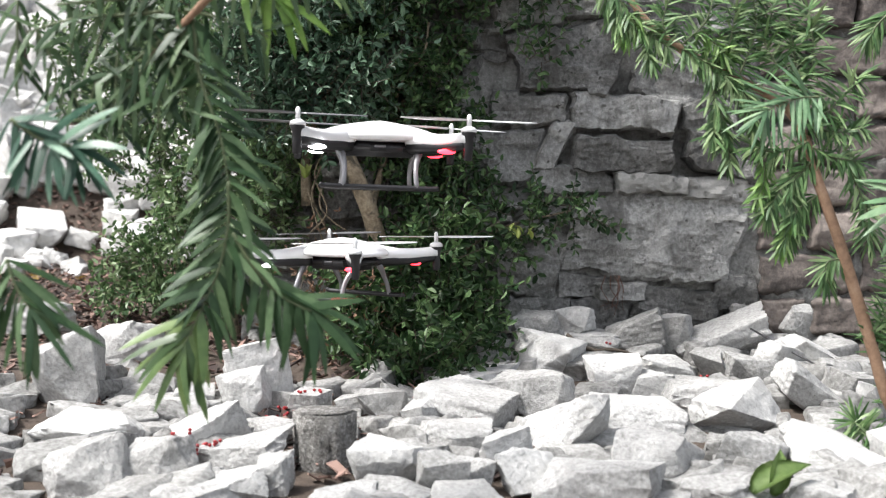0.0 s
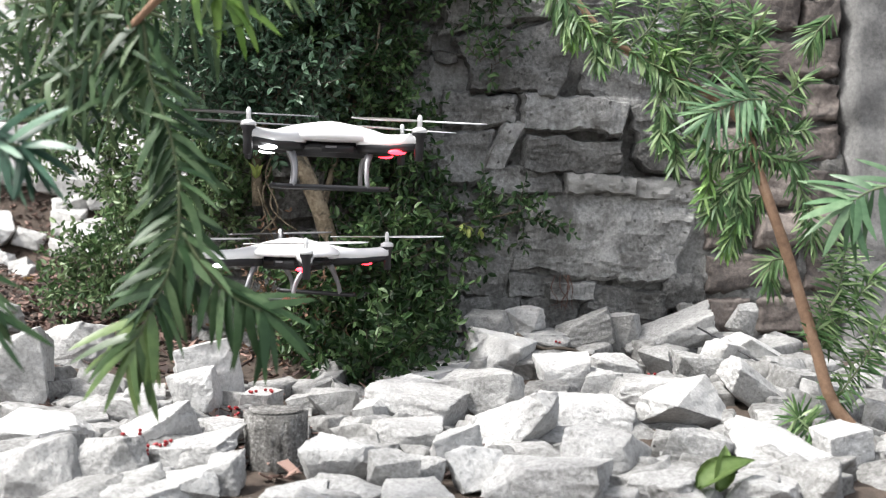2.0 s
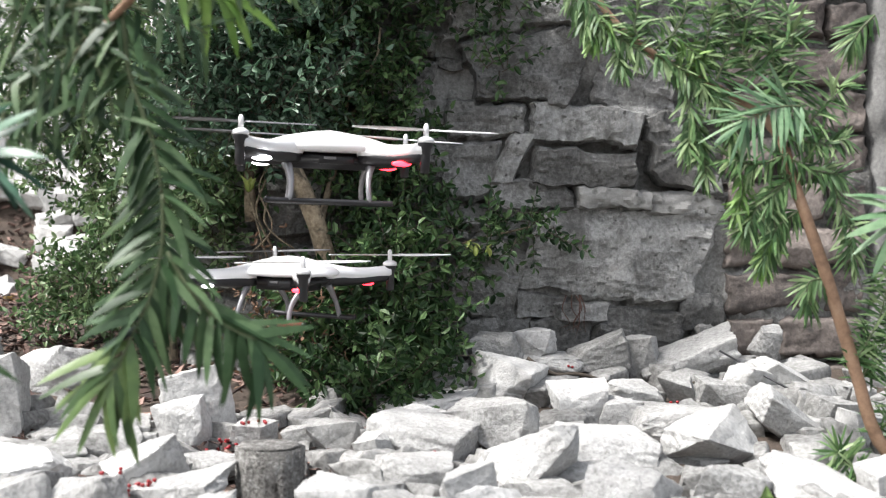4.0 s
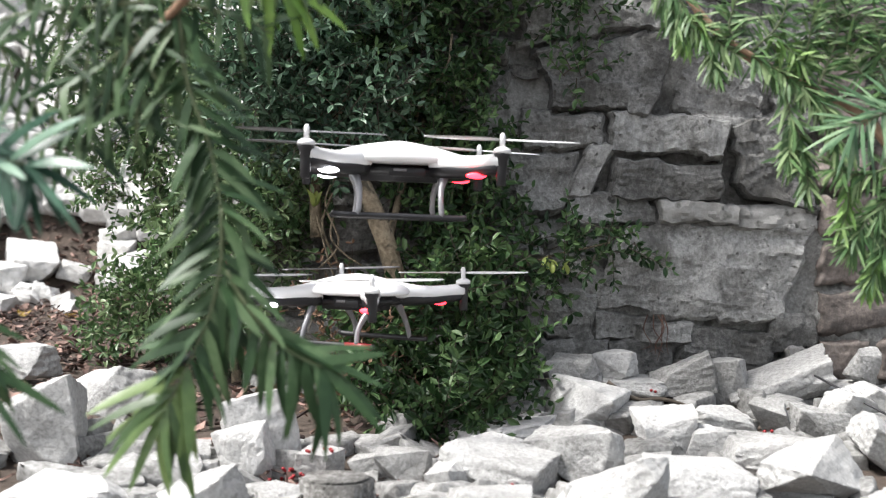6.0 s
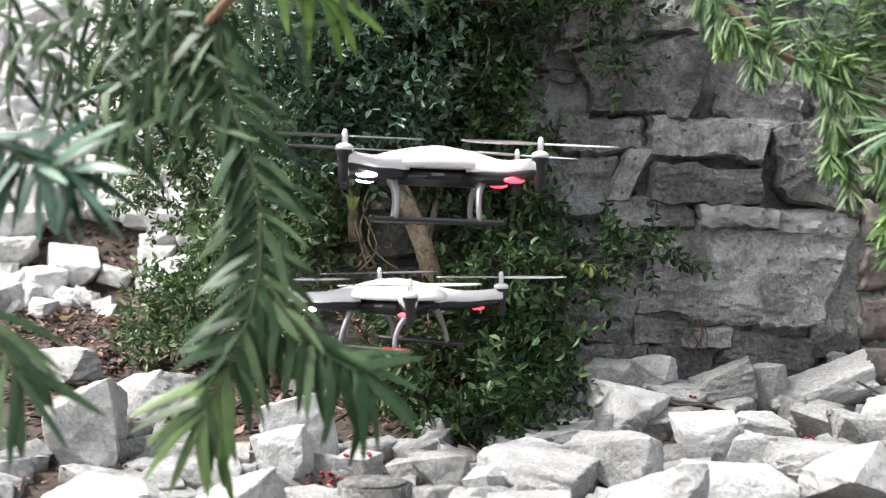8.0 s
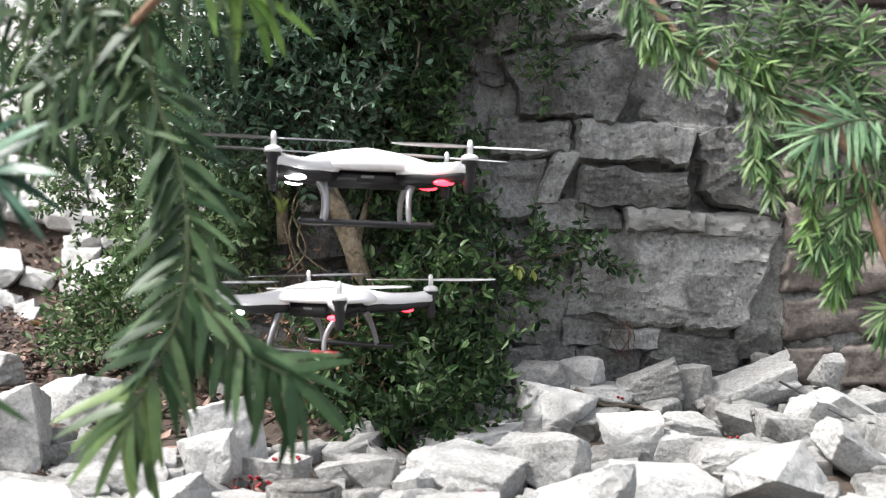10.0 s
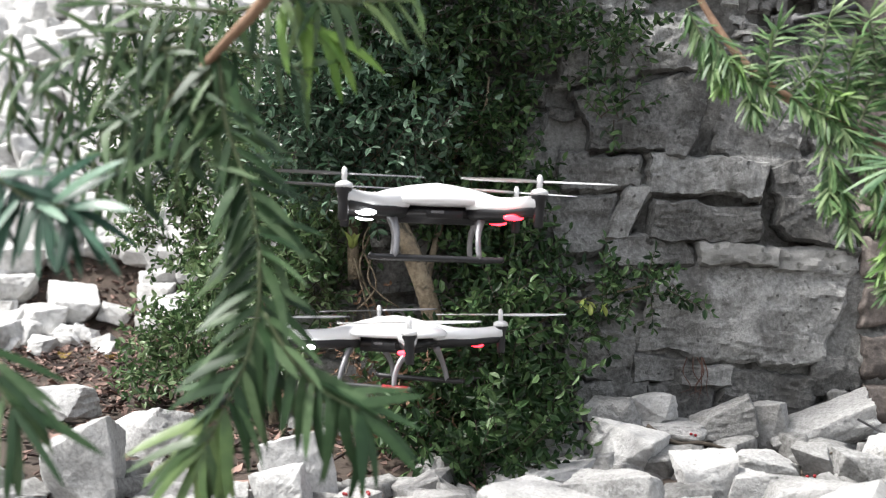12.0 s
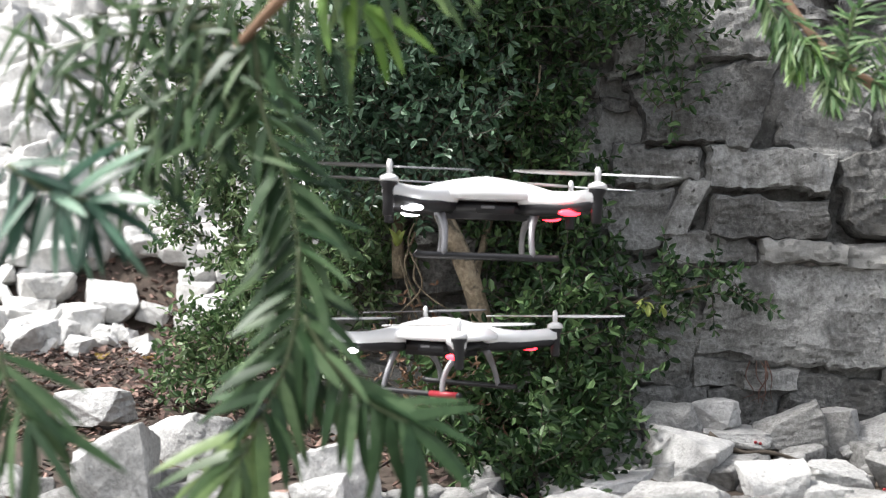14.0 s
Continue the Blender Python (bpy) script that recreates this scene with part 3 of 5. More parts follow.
rock(-0.031, 1.298, -0.034, 0.088, 0.067, 0.087, 40, 6, -22, shapes=WEDGES)
rock(0.034, 1.248, -0.045, 0.056, 0.050, 0.068, 41, 6, 5, shapes=BLOCKS)
rock(0.075, 1.270, -0.045, 0.045, 0.050, 0.062, 42, 6, 13, shapes=WEDGES)
rock(0.089, 1.810, 0.006, 0.169, 0.120, 0.038, 43, 6, -7, shapes=SLABS)
rock(-0.265, 1.632, 0.002, 0.075, 0.058, 0.088, 44, 6, -9, shapes=BLOCKS)
rock(-0.281, 1.453, -0.024, 0.100, 0.077, 0.067, 45, 6, -23, shapes=BLOCKS)
rock(-0.226, 1.360, -0.037, 0.127, 0.097, 0.057, 46, 6, -11, shapes=BLOCKS)
rock(-0.200, 1.495, -0.028, 0.096, 0.074, 0.036, 47, 6, 4, shapes=SLABS)
rock(-0.169, 1.272, -0.046, 0.048, 0.050, 0.056, 48, 6, -9, shapes=BLOCKS)
rock(-0.324, 1.314, -0.036, 0.099, 0.076, 0.075, 49, 6, -14, shapes=BLOCKS)
rock(-0.405, 1.278, -0.039, 0.100, 0.077, 0.077, 50, 6, -16, shapes=BLOCKS)
rock(-0.459, 1.488, -0.025, 0.154, 0.118, 0.051, 51, 6, 2, shapes=SLABS)
rock(-0.259, 1.236, -0.056, 0.135, 0.104, 0.038, 52, 6, 0, shapes=SLABS)
rock(-0.206, 1.240, -0.053, 0.064, 0.050, 0.044, 53, 6, -7, shapes=BLOCKS)
rock(-0.025, 1.208, -0.059, 0.105, 0.081, 0.037, 54, 6, 4, shapes=SLABS)
rock(-0.086, 1.208, -0.059, 0.091, 0.070, 0.037, 55, 6, 0, shapes=BLOCKS)
rock(-0.327, 1.210, -0.058, 0.105, 0.081, 0.040, 56, 6, -4, shapes=BLOCKS)
rock(0.062, 1.202, -0.061, 0.104, 0.080, 0.033, 57, 6, 0, shapes=SLABS)
rock(-0.347, 1.646, -0.007, 0.072, 0.056, 0.051, 58, 6, 7, shapes=BLOCKS)
rock(0.706, 1.606, -0.007, 0.088, 0.068, 0.067, 60, 6, 9, shapes=BLOCKS)
rock(0.638, 1.356, -0.034, 0.085, 0.065, 0.065, 61, 6, 0, shapes=BLOCKS)
rock(-0.554, 1.683, 0.035, 0.124, 0.128, 0.142, 24, 0, -6, shapes=WEDGES)
rock(-0.537, 1.965, 0.044, 0.155, 0.124, 0.093, 25, 0, -8, shapes=BLOCKS)
rock(-0.735, 2.120, 0.085, 0.120, 0.096, 0.064, 26, 0, 0, shapes=BLOCKS)
rock(-0.256, 1.694, 0.024, 0.102, 0.105, 0.116, 29, 0, -15, shapes=BLOCKS)


def scatter_rocks(area, count, low, high, seed, sink, group_label, shapes=BLOCKS, joined=False):
    rng = random.Random(seed)
    verts, faces = [], []
    for i in range(count):
        x, y = rng.uniform(area[0], area[1]), rng.uniform(area[2], area[3])
        s = rng.uniform(low, high)
        if (x + 0.128) ** 2 + (y - 1.37) ** 2 < 0.105 ** 2:
            continue
        place = (x, y, ground_z(x, y) + s * sink)
        size = (s * rng.uniform(0.9, 1.5), s * rng.uniform(0.8, 1.3), s * rng.uniform(0.6, 0.95))
        pick, ax, ay = rng.randrange(999), rng.uniform(-15, 15), rng.uniform(-15, 15)
        if not joined:
            rock(*place, *size, pick, ax, ay, label=group_label, shapes=shapes)
            continue
        m = Matrix.Translation(place) @ pose(0, 0, 0, ax, ay, rng.uniform(0, 360)) @ Matrix.Diagonal((*size, 1))
        me = shapes[pick % len(shapes)]
        b = len(verts)
        verts += [m @ v.co for v in me.vertices]
        faces += [[b + k for k in f.vertices] for f in me.polygons]
    if joined:
        tagged(from_arrays("rubble", verts, faces, shapes[0].materials[0], smooth=True), group_label, "rubble", kind="stuff")


scatter_rocks((-0.08, 1.3, 1.2, 2.12), 300, 0.045, 0.085, 31, 0.0, "small limestone rubble wedged between larger rocks, gap shade in its colour", LOW_ROCKS, True)
scatter_rocks((-0.8, -0.05, 1.15, 1.8), 130, 0.045, 0.085, 32, 0.0, "small grey limestone rubble below the shrub, gap shade in its colour", LOW_ROCKS, True)
scatter_rocks((-0.75, 1.1, 0.6, 1.14), 80, 0.07, 0.12, 33, -0.2, "pale limestone rock at the front of the rubble bed")
scatter_rocks((-1.6, -0.86, 2.86, 3.08), 34, 0.05, 0.1, 36, 0.3, "white sunlit limestone rock at the edge of the mulch", PALE_ROCKS)
scatter_rocks((-2.3, -0.4, 3.05, 3.5), 95, 0.06, 0.15, 34, 0.3, "white sunlit limestone rock in the rockery behind", PALE_ROCKS)
scatter_rocks((-2.6, -0.3, 3.35, 4.4), 620, 0.1, 0.22, 35, 0.1, "white sunlit limestone rockery on the slope behind", [rock_mesh(400 + i, WHITELIME, 0.12) for i in range(8)], True)

# ---- stump ----
sx, sy = -0.122, 1.390
stump = empty("tree_stump", pose(sx, sy, ground_z(sx, sy) - 0.012), "short sawn tree stump with grey bark among rocks", "stump")
bm = tube_bm([(0, 0, -0.03), (0.001, 0, 0.02), (0, 0.001, 0.055), (0.001, 0, 0.085)], [0.047, 0.043, 0.041, 0.040], 44, 0.09, 5)
part("bark", bm, STUMPBARK, stump)
part("cut_top", tube_bm([(0, 0, 0.0852), (0, 0, 0.087)], [0.0375, 0.036], 28, 0.04, 6), STUMPBARK, stump, "weathered sawn top")

# ---- small things ----


def berry(x, y, z, r, group="red berries"):
    bm = bmesh.new()
    bmesh.ops.create_icosphere(bm, subdivisions=2, radius=r, matrix=Matrix.Translation((0, 0, 0)))
    for v in bm.verts:
        if v.co.z > r * 0.8:
            v.co.z *= 0.82
    ob = part("berry", bm, BERRY)
    ob.location = (x, y, z)
    return tagged(ob, "small round red berry fallen among the rocks", "berry", group)


def surface_z(x, y, top=0.6):
    """Height of what lies under a point, to rest small things on it."""
    bpy.context.view_layer.update()
    hit, place, *_ = scene.ray_cast(bpy.context.evaluated_depsgraph_get(), (x, y, top), (0, 0, -1))
    return place.z if hit else ground_z(x, y)


rng_small = random.Random(55)
for _ in range(30):
    bx, by = -0.178 + rng_small.uniform(-0.045, 0.045), 1.602 + rng_small.uniform(-0.045, 0.045) * 0.5
    berry(bx, by, surface_z(bx, by, 0.35) + 0.003, 0.0027)
for _ in range(8):
    bx, by = -0.210 + rng_small.uniform(-0.030, 0.030), 1.590 + rng_small.uniform(-0.030, 0.030) * 0.5
    berry(bx, by, surface_z(bx, by, 0.35) + 0.003, 0.0027)
for _ in range(26):
    bx, by = -0.302 + rng_small.uniform(-0.050, 0.050), 1.344 + rng_small.uniform(-0.050, 0.050) * 0.5
    berry(bx, by, surface_z(bx, by, 0.35) + 0.003, 0.0027)
for _ in range(2):
    bx, by = 0.300 + rng_small.uniform(-0.008, 0.008), 2.010 + rng_small.uniform(-0.008, 0.008) * 0.5
    berry(bx, by, surface_z(bx, by, 0.35) + 0.003, 0.0027)
for _ in range(2):
    bx, by = 0.345 + rng_small.uniform(-0.006, 0.006), 2.010 + rng_small.uniform(-0.006, 0.006) * 0.5
    berry(bx, by, surface_z(bx, by, 0.35) + 0.003, 0.0027)
for _ in range(1):
    bx, by = 0.548 + rng_small.uniform(-0.001, 0.001), 1.879 + rng_small.uniform(-0.001, 0.001) * 0.5
    berry(bx, by, surface_z(bx, by, 0.35) + 0.003, 0.0027)
for _ in range(1):
    bx, by = 0.255 + rng_small.uniform(-0.001, 0.001), 1.407 + rng_small.uniform(-0.001, 0.001) * 0.5
    berry(bx, by, surface_z(bx, by, 0.35) + 0.003, 0.0027)
for _ in range(3):
    bx, by = 0.088 + rng_small.uniform(-0.010, 0.010), 1.509 + rng_small.uniform(-0.010, 0.010) * 0.5
    berry(bx, by, surface_z(bx, by, 0.35) + 0.003, 0.0027)
for _ in range(2):
    bx, by = 0.470 + rng_small.uniform(-0.010, 0.010), 1.750 + rng_small.uniform(-0.010, 0.010) * 0.5
    berry(bx, by, surface_z(bx, by, 0.35) + 0.003, 0.0027)
for _ in range(3):
    bx, by = -0.314 + rng_small.uniform(-0.020, 0.020), 1.859 + rng_small.uniform(-0.020, 0.020) * 0.5
    berry(bx, by, surface_z(bx, by, 0.35) + 0.003, 0.0027)
twig_line = [(x, 1.935, surface_z(x, 1.935, 0.35) + 0.004) for x in (0.262, 0.305, 0.35, 0.4, 0.452, 0.5, 0.555)]
tagged(part("dead_twig", tube_bm(curve_points(twig_line, 34), [0.0034 - 0.00005 * i for i in range(34)], 7, 0.25, 9), DARKBARK), "crooked brown dead twig lying across the rocks", "twig")
tagged(part("iron_rod", tube_bm([(0.594, 1.945, 0.078), (0.650, 1.878, 0.043), (0.707, 1.810, 0.009)], [0.002, 0.002, 0.0018], 8), IRON), "thin black iron rod leaning on the rocks", "rod")


def broad_leaf(at, length, width, turn, material, label, name="fallen_leaf", curl=0.25, lobes=0.0):
    """A curled leaf blade with a midrib fold and a short stalk."""
    bm = bmesh.new()
    rows = []
    for i in range(9):
        t = i / 8
        w = width * 0.5 * math.sin(math.pi * (0.06 + 0.94 * t) ** 0.8) * (1 + lobes * math.cos(t * 19))
        zc = -curl * length * (t - 0.4) ** 2
        rows.append([bm.verts.new((k * w, t * length, zc + abs(k) * w * 0.5)) for k in (-1, -0.5, 0, 0.5, 1)])
    for a, b in zip(rows, rows[1:]):
        for k in range(4):
            bm.faces.new((a[k], a[k + 1], b[k + 1], b[k]))
    low = bmesh.ops.solidify(bm, geom=bm.faces[:], thickness=0.0006)
    ob = part(name, bm, material)
    ob.matrix_world = Matrix.Translation(at) @ turn
    return tagged(ob, label, "leaf")


broad_leaf((-0.148, 1.970, 0.212), 0.046, 0.033, pose(0, 0, 0, -80, 15, 10), DRYLEAF, "shrivelled brown leaf hanging from the shrub", lobes=0.3)
broad_leaf((-0.210, 1.980, 0.350), 0.031, 0.014, pose(0, 0, 0, 60, 10, -30), YELLOWLEAF, "pale yellow-green young shrub leaf", name="young_leaf")
broad_leaf((-0.210, 1.980, 0.350), 0.031, 0.014, pose(0, 0, 0, 70, 20, 25), YELLOWLEAF, "pale yellow-green young shrub leaf", name="young_leaf")
broad_leaf((-0.210, 1.980, 0.350), 0.031, 0.014, pose(0, 0, 0, 40, 0, 0), YELLOWLEAF, "pale yellow-green young shrub leaf", name="young_leaf")
broad_leaf((-0.210, 1.980, 0.350), 0.031, 0.014, pose(0, 0, 0, 80, -20, 60), YELLOWLEAF, "pale yellow-green young shrub leaf", name="young_leaf")
broad_leaf((0.163, 1.990, 0.253), 0.022, 0.010, pose(0, 0, 0, 50, 0, -40), YELLOWLEAF, "pale yellow-green young shrub leaf", name="young_leaf")
broad_leaf((0.171, 1.990, 0.247), 0.022, 0.010, pose(0, 0, 0, 60, 10, 30), YELLOWLEAF, "pale yellow-green young shrub leaf", name="young_leaf")
broad_leaf((0.179, 1.990, 0.240), 0.022, 0.010, pose(0, 0, 0, 70, 0, 0), YELLOWLEAF, "pale yellow-green young shrub leaf", name="young_leaf")
broad_leaf((0.188, 1.990, 0.252), 0.022, 0.010, pose(0, 0, 0, 40, 30, 80), YELLOWLEAF, "pale yellow-green young shrub leaf", name="young_leaf")
broad_leaf((0.196, 1.990, 0.246), 0.022, 0.010, pose(0, 0, 0, 55, -30, -80), YELLOWLEAF, "pale yellow-green young shrub leaf", name="young_leaf")
broad_leaf((0.204, 1.990, 0.239), 0.022, 0.010, pose(0, 0, 0, 65, 0, 140), YELLOWLEAF, "pale yellow-green young shrub leaf", name="young_leaf")
broad_leaf((0.400, 1.190, -0.046), 0.085, 0.044, pose(0, 0, 0, 25, 15, -70), FRESHLEAF, "broad curled pale green leaf at the edge of the rocks")
broad_leaf((0.425, 1.190, -0.050), 0.066, 0.030, pose(0, 0, 0, 60, 30, 10), FRESHLEAF, "broad curled pale green leaf at the edge of the rocks")
broad_leaf((0.126, 1.860, -0.021), 0.052, 0.029, pose(0, 0, 0, 10, 0, 60), DRYLEAF, "brown fallen leaf lying between rocks")
broad_leaf((-0.889, 2.800, 0.115), 0.065, 0.034, pose(0, 0, 0, 10, 0, 30), AUTUMN, "yellow fallen leaf on the mulch")
broad_leaf((-0.824, 2.800, 0.119), 0.065, 0.034, pose(0, 0, 0, 10, 0, 80), AUTUMN, "yellow fallen leaf on the mulch")
broad_leaf((-0.967, 2.800, 0.125), 0.065, 0.034, pose(0, 0, 0, 10, 0, 10), AUTUMN, "yellow fallen leaf on the mulch")
broad_leaf((-0.052, 1.764, -0.014), 0.041, 0.023, pose(0, 0, 0, 10, 10, 20), DRYLEAF, "dry brown fallen leaf among the rocks", lobes=0.15)
broad_leaf((-0.087, 1.795, -0.011), 0.042, 0.023, pose(0, 0, 0, 10, 10, 100), DRYLEAF, "dry brown fallen leaf among the rocks", lobes=0.15)
broad_leaf((-0.288, 1.707, -0.020), 0.040, 0.022, pose(0, 0, 0, 10, 10, 60), DRYLEAF, "dry brown fallen leaf among the rocks", lobes=0.15)
broad_leaf((-0.323, 1.764, -0.014), 0.041, 0.023, pose(0, 0, 0, 10, 10, -30), DRYLEAF, "dry brown fallen leaf among the rocks", lobes=0.15)
broad_leaf((-0.164, 1.578, -0.034), 0.037, 0.021, pose(0, 0, 0, 10, 10, 10), DRYLEAF, "dry brown fallen leaf among the rocks", lobes=0.15)
broad_leaf((-0.177, 1.344, -0.059), 0.031, 0.017, pose(0, 0, 0, 10, 10, 40), DRYLEAF, "dry brown fallen leaf among the rocks", lobes=0.15)
vine = empty("dry_vine", pose(0.374, 2.135, 0.165), "dry reddish brown vine remnant clinging to the stone wall", "vine")
rng_vine = random.Random(91)
for _ in range(6):
    vx = rng_vine.uniform(-0.018, 0.018)
    line = [(vx, 0.0, 0.0), (vx + rng_vine.uniform(-0.012, 0.012), -0.006, -0.026), (vx + rng_vine.uniform(-0.016, 0.016), -0.003, -0.052), (vx + rng_vine.uniform(-0.02, 0.02), -0.008, rng_vine.uniform(-0.085, -0.06))]
    part("tendril", tube_bm(curve_points(line, 14), [0.0011 - 0.00005 * i for i in range(14)], 6, 0.4, rng_vine.randrange(999)), VINEBARK, vine)
lamp = empty("wall_bracket", pose(0.596, 2.17, 0.758), "black iron bracket fixed to the stone wall", "bracket")
part("arm", box_bm(0.11, 0.02, 0.012, (0, -0.06, 0), 0.003), IRON, lamp).rotation_euler = (0, radians(-12), 0)
part("plate", box_bm(0.02, 0.06, 0.03, (-0.045, -0.03, -0.012), 0.003), IRON, lamp)

# ---- shrubs ----


def leaf_cloud(blobs, leaf_len, seed, twig_len=0.08, pairs=7, width=0.5):
    """Leaves in opposite pairs along many short twigs that grow out of the blobs; returns leaf and twig meshes."""
    rng = np.random.default_rng(seed)
    lv, lf, tv, tf = [], [], [], []
    for cx, cy, cz, rx, ry, rz, n in blobs:
        for _ in range(n):
            d = rng.normal(size=3)
            d /= np.linalg.norm(d)
            r = rng.uniform(0.1, 1.0) ** 0.5
            p = np.array((cx + d[0] * rx * r, cy + d[1] * ry * r, cz + d[2] * rz * r))
            axis = d * 0.7 + rng.normal(size=3) * 0.5 + np.array((0, -0.25, 0.25))
            axis /= np.linalg.norm(axis)
            length = twig_len * rng.uniform(0.5, 1.3)
            side = np.cross(axis, rng.normal(size=3))
            side /= np.linalg.norm(side)
            up = np.cross(side, axis)
            b = len(tv)
            q = 0.0011
            end = p + axis * length
            tv += [p + side * q, p - side * q * .5 + up * q, p - side * q * .5 - up * q, end + side * q * .4, end - side * q * .2 + up * q * .4, end - side * q * .2 - up * q * .4]
            tf += [(b, b + 1, b + 4, b + 3), (b + 1, b + 2, b + 5, b + 4), (b + 2, b, b + 3, b + 5)]
            for k in range(pairs):
                at = p + axis * length * (k + 1) / pairs
                if k % 2:
                    s2, u2 = up, -side
                else:
                    s2, u2 = side, up
                for sg in (1, -1):
                    if rng.random() < 0.12:
                        continue
                    L = leaf_len * rng.uniform(0.65, 1.2)
                    dirn = s2 * sg + axis * rng.uniform(0.3, 0.9) + rng.normal(size=3) * 0.25
                    dirn /= np.linalg.norm(dirn)
                    nrm = u2 + np.array((0, -0.2, 0.7)) + rng.normal(size=3) * 0.35
                    cr = np.cross(dirn, nrm)
                    cr /= np.linalg.norm(cr)
                    nrm = np.cross(cr, dirn)
                    w = L * width * 0.5
                    o = len(lv)
                    lift = nrm * w * 0.35
                    lv += [at, at + dirn * L * .3 + cr * w * .9 + lift, at + dirn * L * .72 + cr * w * .8 + lift, at + dirn * L - nrm * L * .08,
                           at + dirn * L * .72 - cr * w * .8 + lift, at + dirn * L * .3 - cr * w * .9 + lift]
                    lf += [(o, o + 1, o + 2, o + 3), (o, o + 3, o + 4, o + 5)]
    return lv, lf, tv, tf


def shrub(name, base, label, blobs, leaf_len, seed, material, limbs, bark, twig_len=0.08, pairs=7, width=0.5):
    """limbs: (name, points, radius at foot, radius at tip)."""
    root = empty(name, Matrix.Translation(base), label, "shrub")
    inv = Matrix.Translation(-Vector(base))
    lv, lf, tv, tf = leaf_cloud(blobs, leaf_len, seed, twig_len, pairs, width)
    b = np.array(base)
    tagged(from_arrays("crown", np.array(lv) - b, lf, material, root), "dense small glossy leaves", kind="stuff")
    tagged(from_arrays("twig_mass", np.array(tv) - b, tf, DARKBARK, root), "thin brown twigs", kind="stuff")
    for nm, pts, r0, r1 in limbs:
        pts = curve_points([inv @ Vector(p) for p in pts], 14)
        part(nm, tube_bm(pts, [r0 + (r1 - r0) * i / 13 for i in range(14)], 10, 0.07, seed), bark, root)
    return root


shrub("boxwood_shrub", (-0.022, 2.000, -0.025), "tall dark green boxwood shrub with pale bare stem against wall", [
    (-0.091, 2.080, 0.764, 0.183, 0.070, 0.097, 210),
    (-0.004, 2.110, 0.673, 0.069, 0.030, 0.098, 60),
    (-0.129, 2.080, 0.590, 0.126, 0.050, 0.077, 120),
    (0.026, 2.120, 0.557, 0.049, 0.020, 0.079, 30),
    (0.103, 2.100, 0.759, 0.058, 0.030, 0.039, 30),
    (0.230, 2.100, 0.715, 0.073, 0.020, 0.034, 34),
    (-0.014, 2.090, 0.378, 0.049, 0.020, 0.039, 14),
    (-0.018, 2.070, 0.262, 0.034, 0.020, 0.043, 11),
    (0.064, 2.100, 0.232, 0.034, 0.020, 0.058, 9),
    (-0.052, 2.080, 0.474, 0.048, 0.020, 0.029, 16),
    (0.164, 2.070, 0.271, 0.034, 0.020, 0.038, 9),
    (0.264, 2.060, 0.291, 0.067, 0.020, 0.033, 15),
    (0.196, 2.050, 0.229, 0.043, 0.020, 0.033, 12),
    (0.312, 2.060, 0.300, 0.043, 0.020, 0.019, 6),
    (0.225, 2.100, 0.578, 0.034, 0.015, 0.019, 8),
    (0.113, 2.090, 0.300, 0.039, 0.020, 0.034, 9),
    (0.025, 2.100, 0.349, 0.044, 0.020, 0.068, 13),
    (-0.004, 2.100, 0.447, 0.058, 0.030, 0.049, 30),
    (0.020, 2.085, 0.455, 0.085, 0.040, 0.110, 130),
    (0.050, 2.080, 0.300, 0.075, 0.040, 0.080, 55),
    (0.055, 2.060, 0.185, 0.055, 0.040, 0.060, 55),
    # Unseen crown added above the view to shade the leaves and wall below.
    (-0.150, 1.980, 1.020, 0.260, 0.160, 0.080, 330),
    (-0.080, 1.960, 1.060, 0.200, 0.150, 0.070, 150)],
    0.018, 11, LEAF, [
    ("trunk", [(-0.013, 1.980, -0.050), (-0.030, 1.990, 0.041), (-0.063, 1.990, 0.170), (-0.087, 1.990, 0.272), (-0.122, 1.990, 0.364), (-0.174, 2.040, 0.470), (-0.216, 2.080, 0.580)], 0.0210, 0.0130),
    ("limb", [(-0.094, 2.020, 0.281), (-0.062, 2.080, 0.416), (-0.023, 2.090, 0.533), (-0.004, 2.100, 0.671)], 0.0070, 0.0030),
    ("limb", [(-0.176, 2.060, 0.472), (-0.233, 2.060, 0.558), (-0.272, 2.060, 0.644)], 0.0080, 0.0030),
    ("limb", [(-0.030, 2.020, 0.037), (0.034, 2.060, 0.166), (0.141, 2.080, 0.252), (0.283, 2.060, 0.291)], 0.0050, 0.0015),
    ("limb", [(-0.052, 2.080, 0.464), (-0.037, 2.070, 0.531), (0.006, 2.060, 0.587), (0.015, 2.060, 0.644)], 0.0030, 0.0020),
    ("limb", [(-0.037, 2.070, 0.531), (-0.080, 2.060, 0.577), (-0.090, 2.060, 0.616)], 0.0020, 0.0010),
    ("vine", [(-0.174, 2.040, 0.253), (-0.202, 2.030, 0.319), (-0.184, 2.040, 0.385), (-0.212, 2.040, 0.423)], 0.0025, 0.0015),
    ("vine", [(-0.154, 2.020, 0.168), (-0.187, 2.020, 0.253), (-0.211, 2.030, 0.337)], 0.0022, 0.0015),
    ("vine", [(-0.210, 2.020, 0.243), (-0.171, 2.000, 0.290), (-0.194, 2.000, 0.355), (-0.171, 2.000, 0.411)], 0.0020, 0.0012),
    ("vine", [(-0.183, 2.030, 0.337), (-0.184, 2.000, 0.299), (-0.162, 2.000, 0.272), (-0.134, 2.000, 0.253)], 0.0020, 0.0012)], BARK)
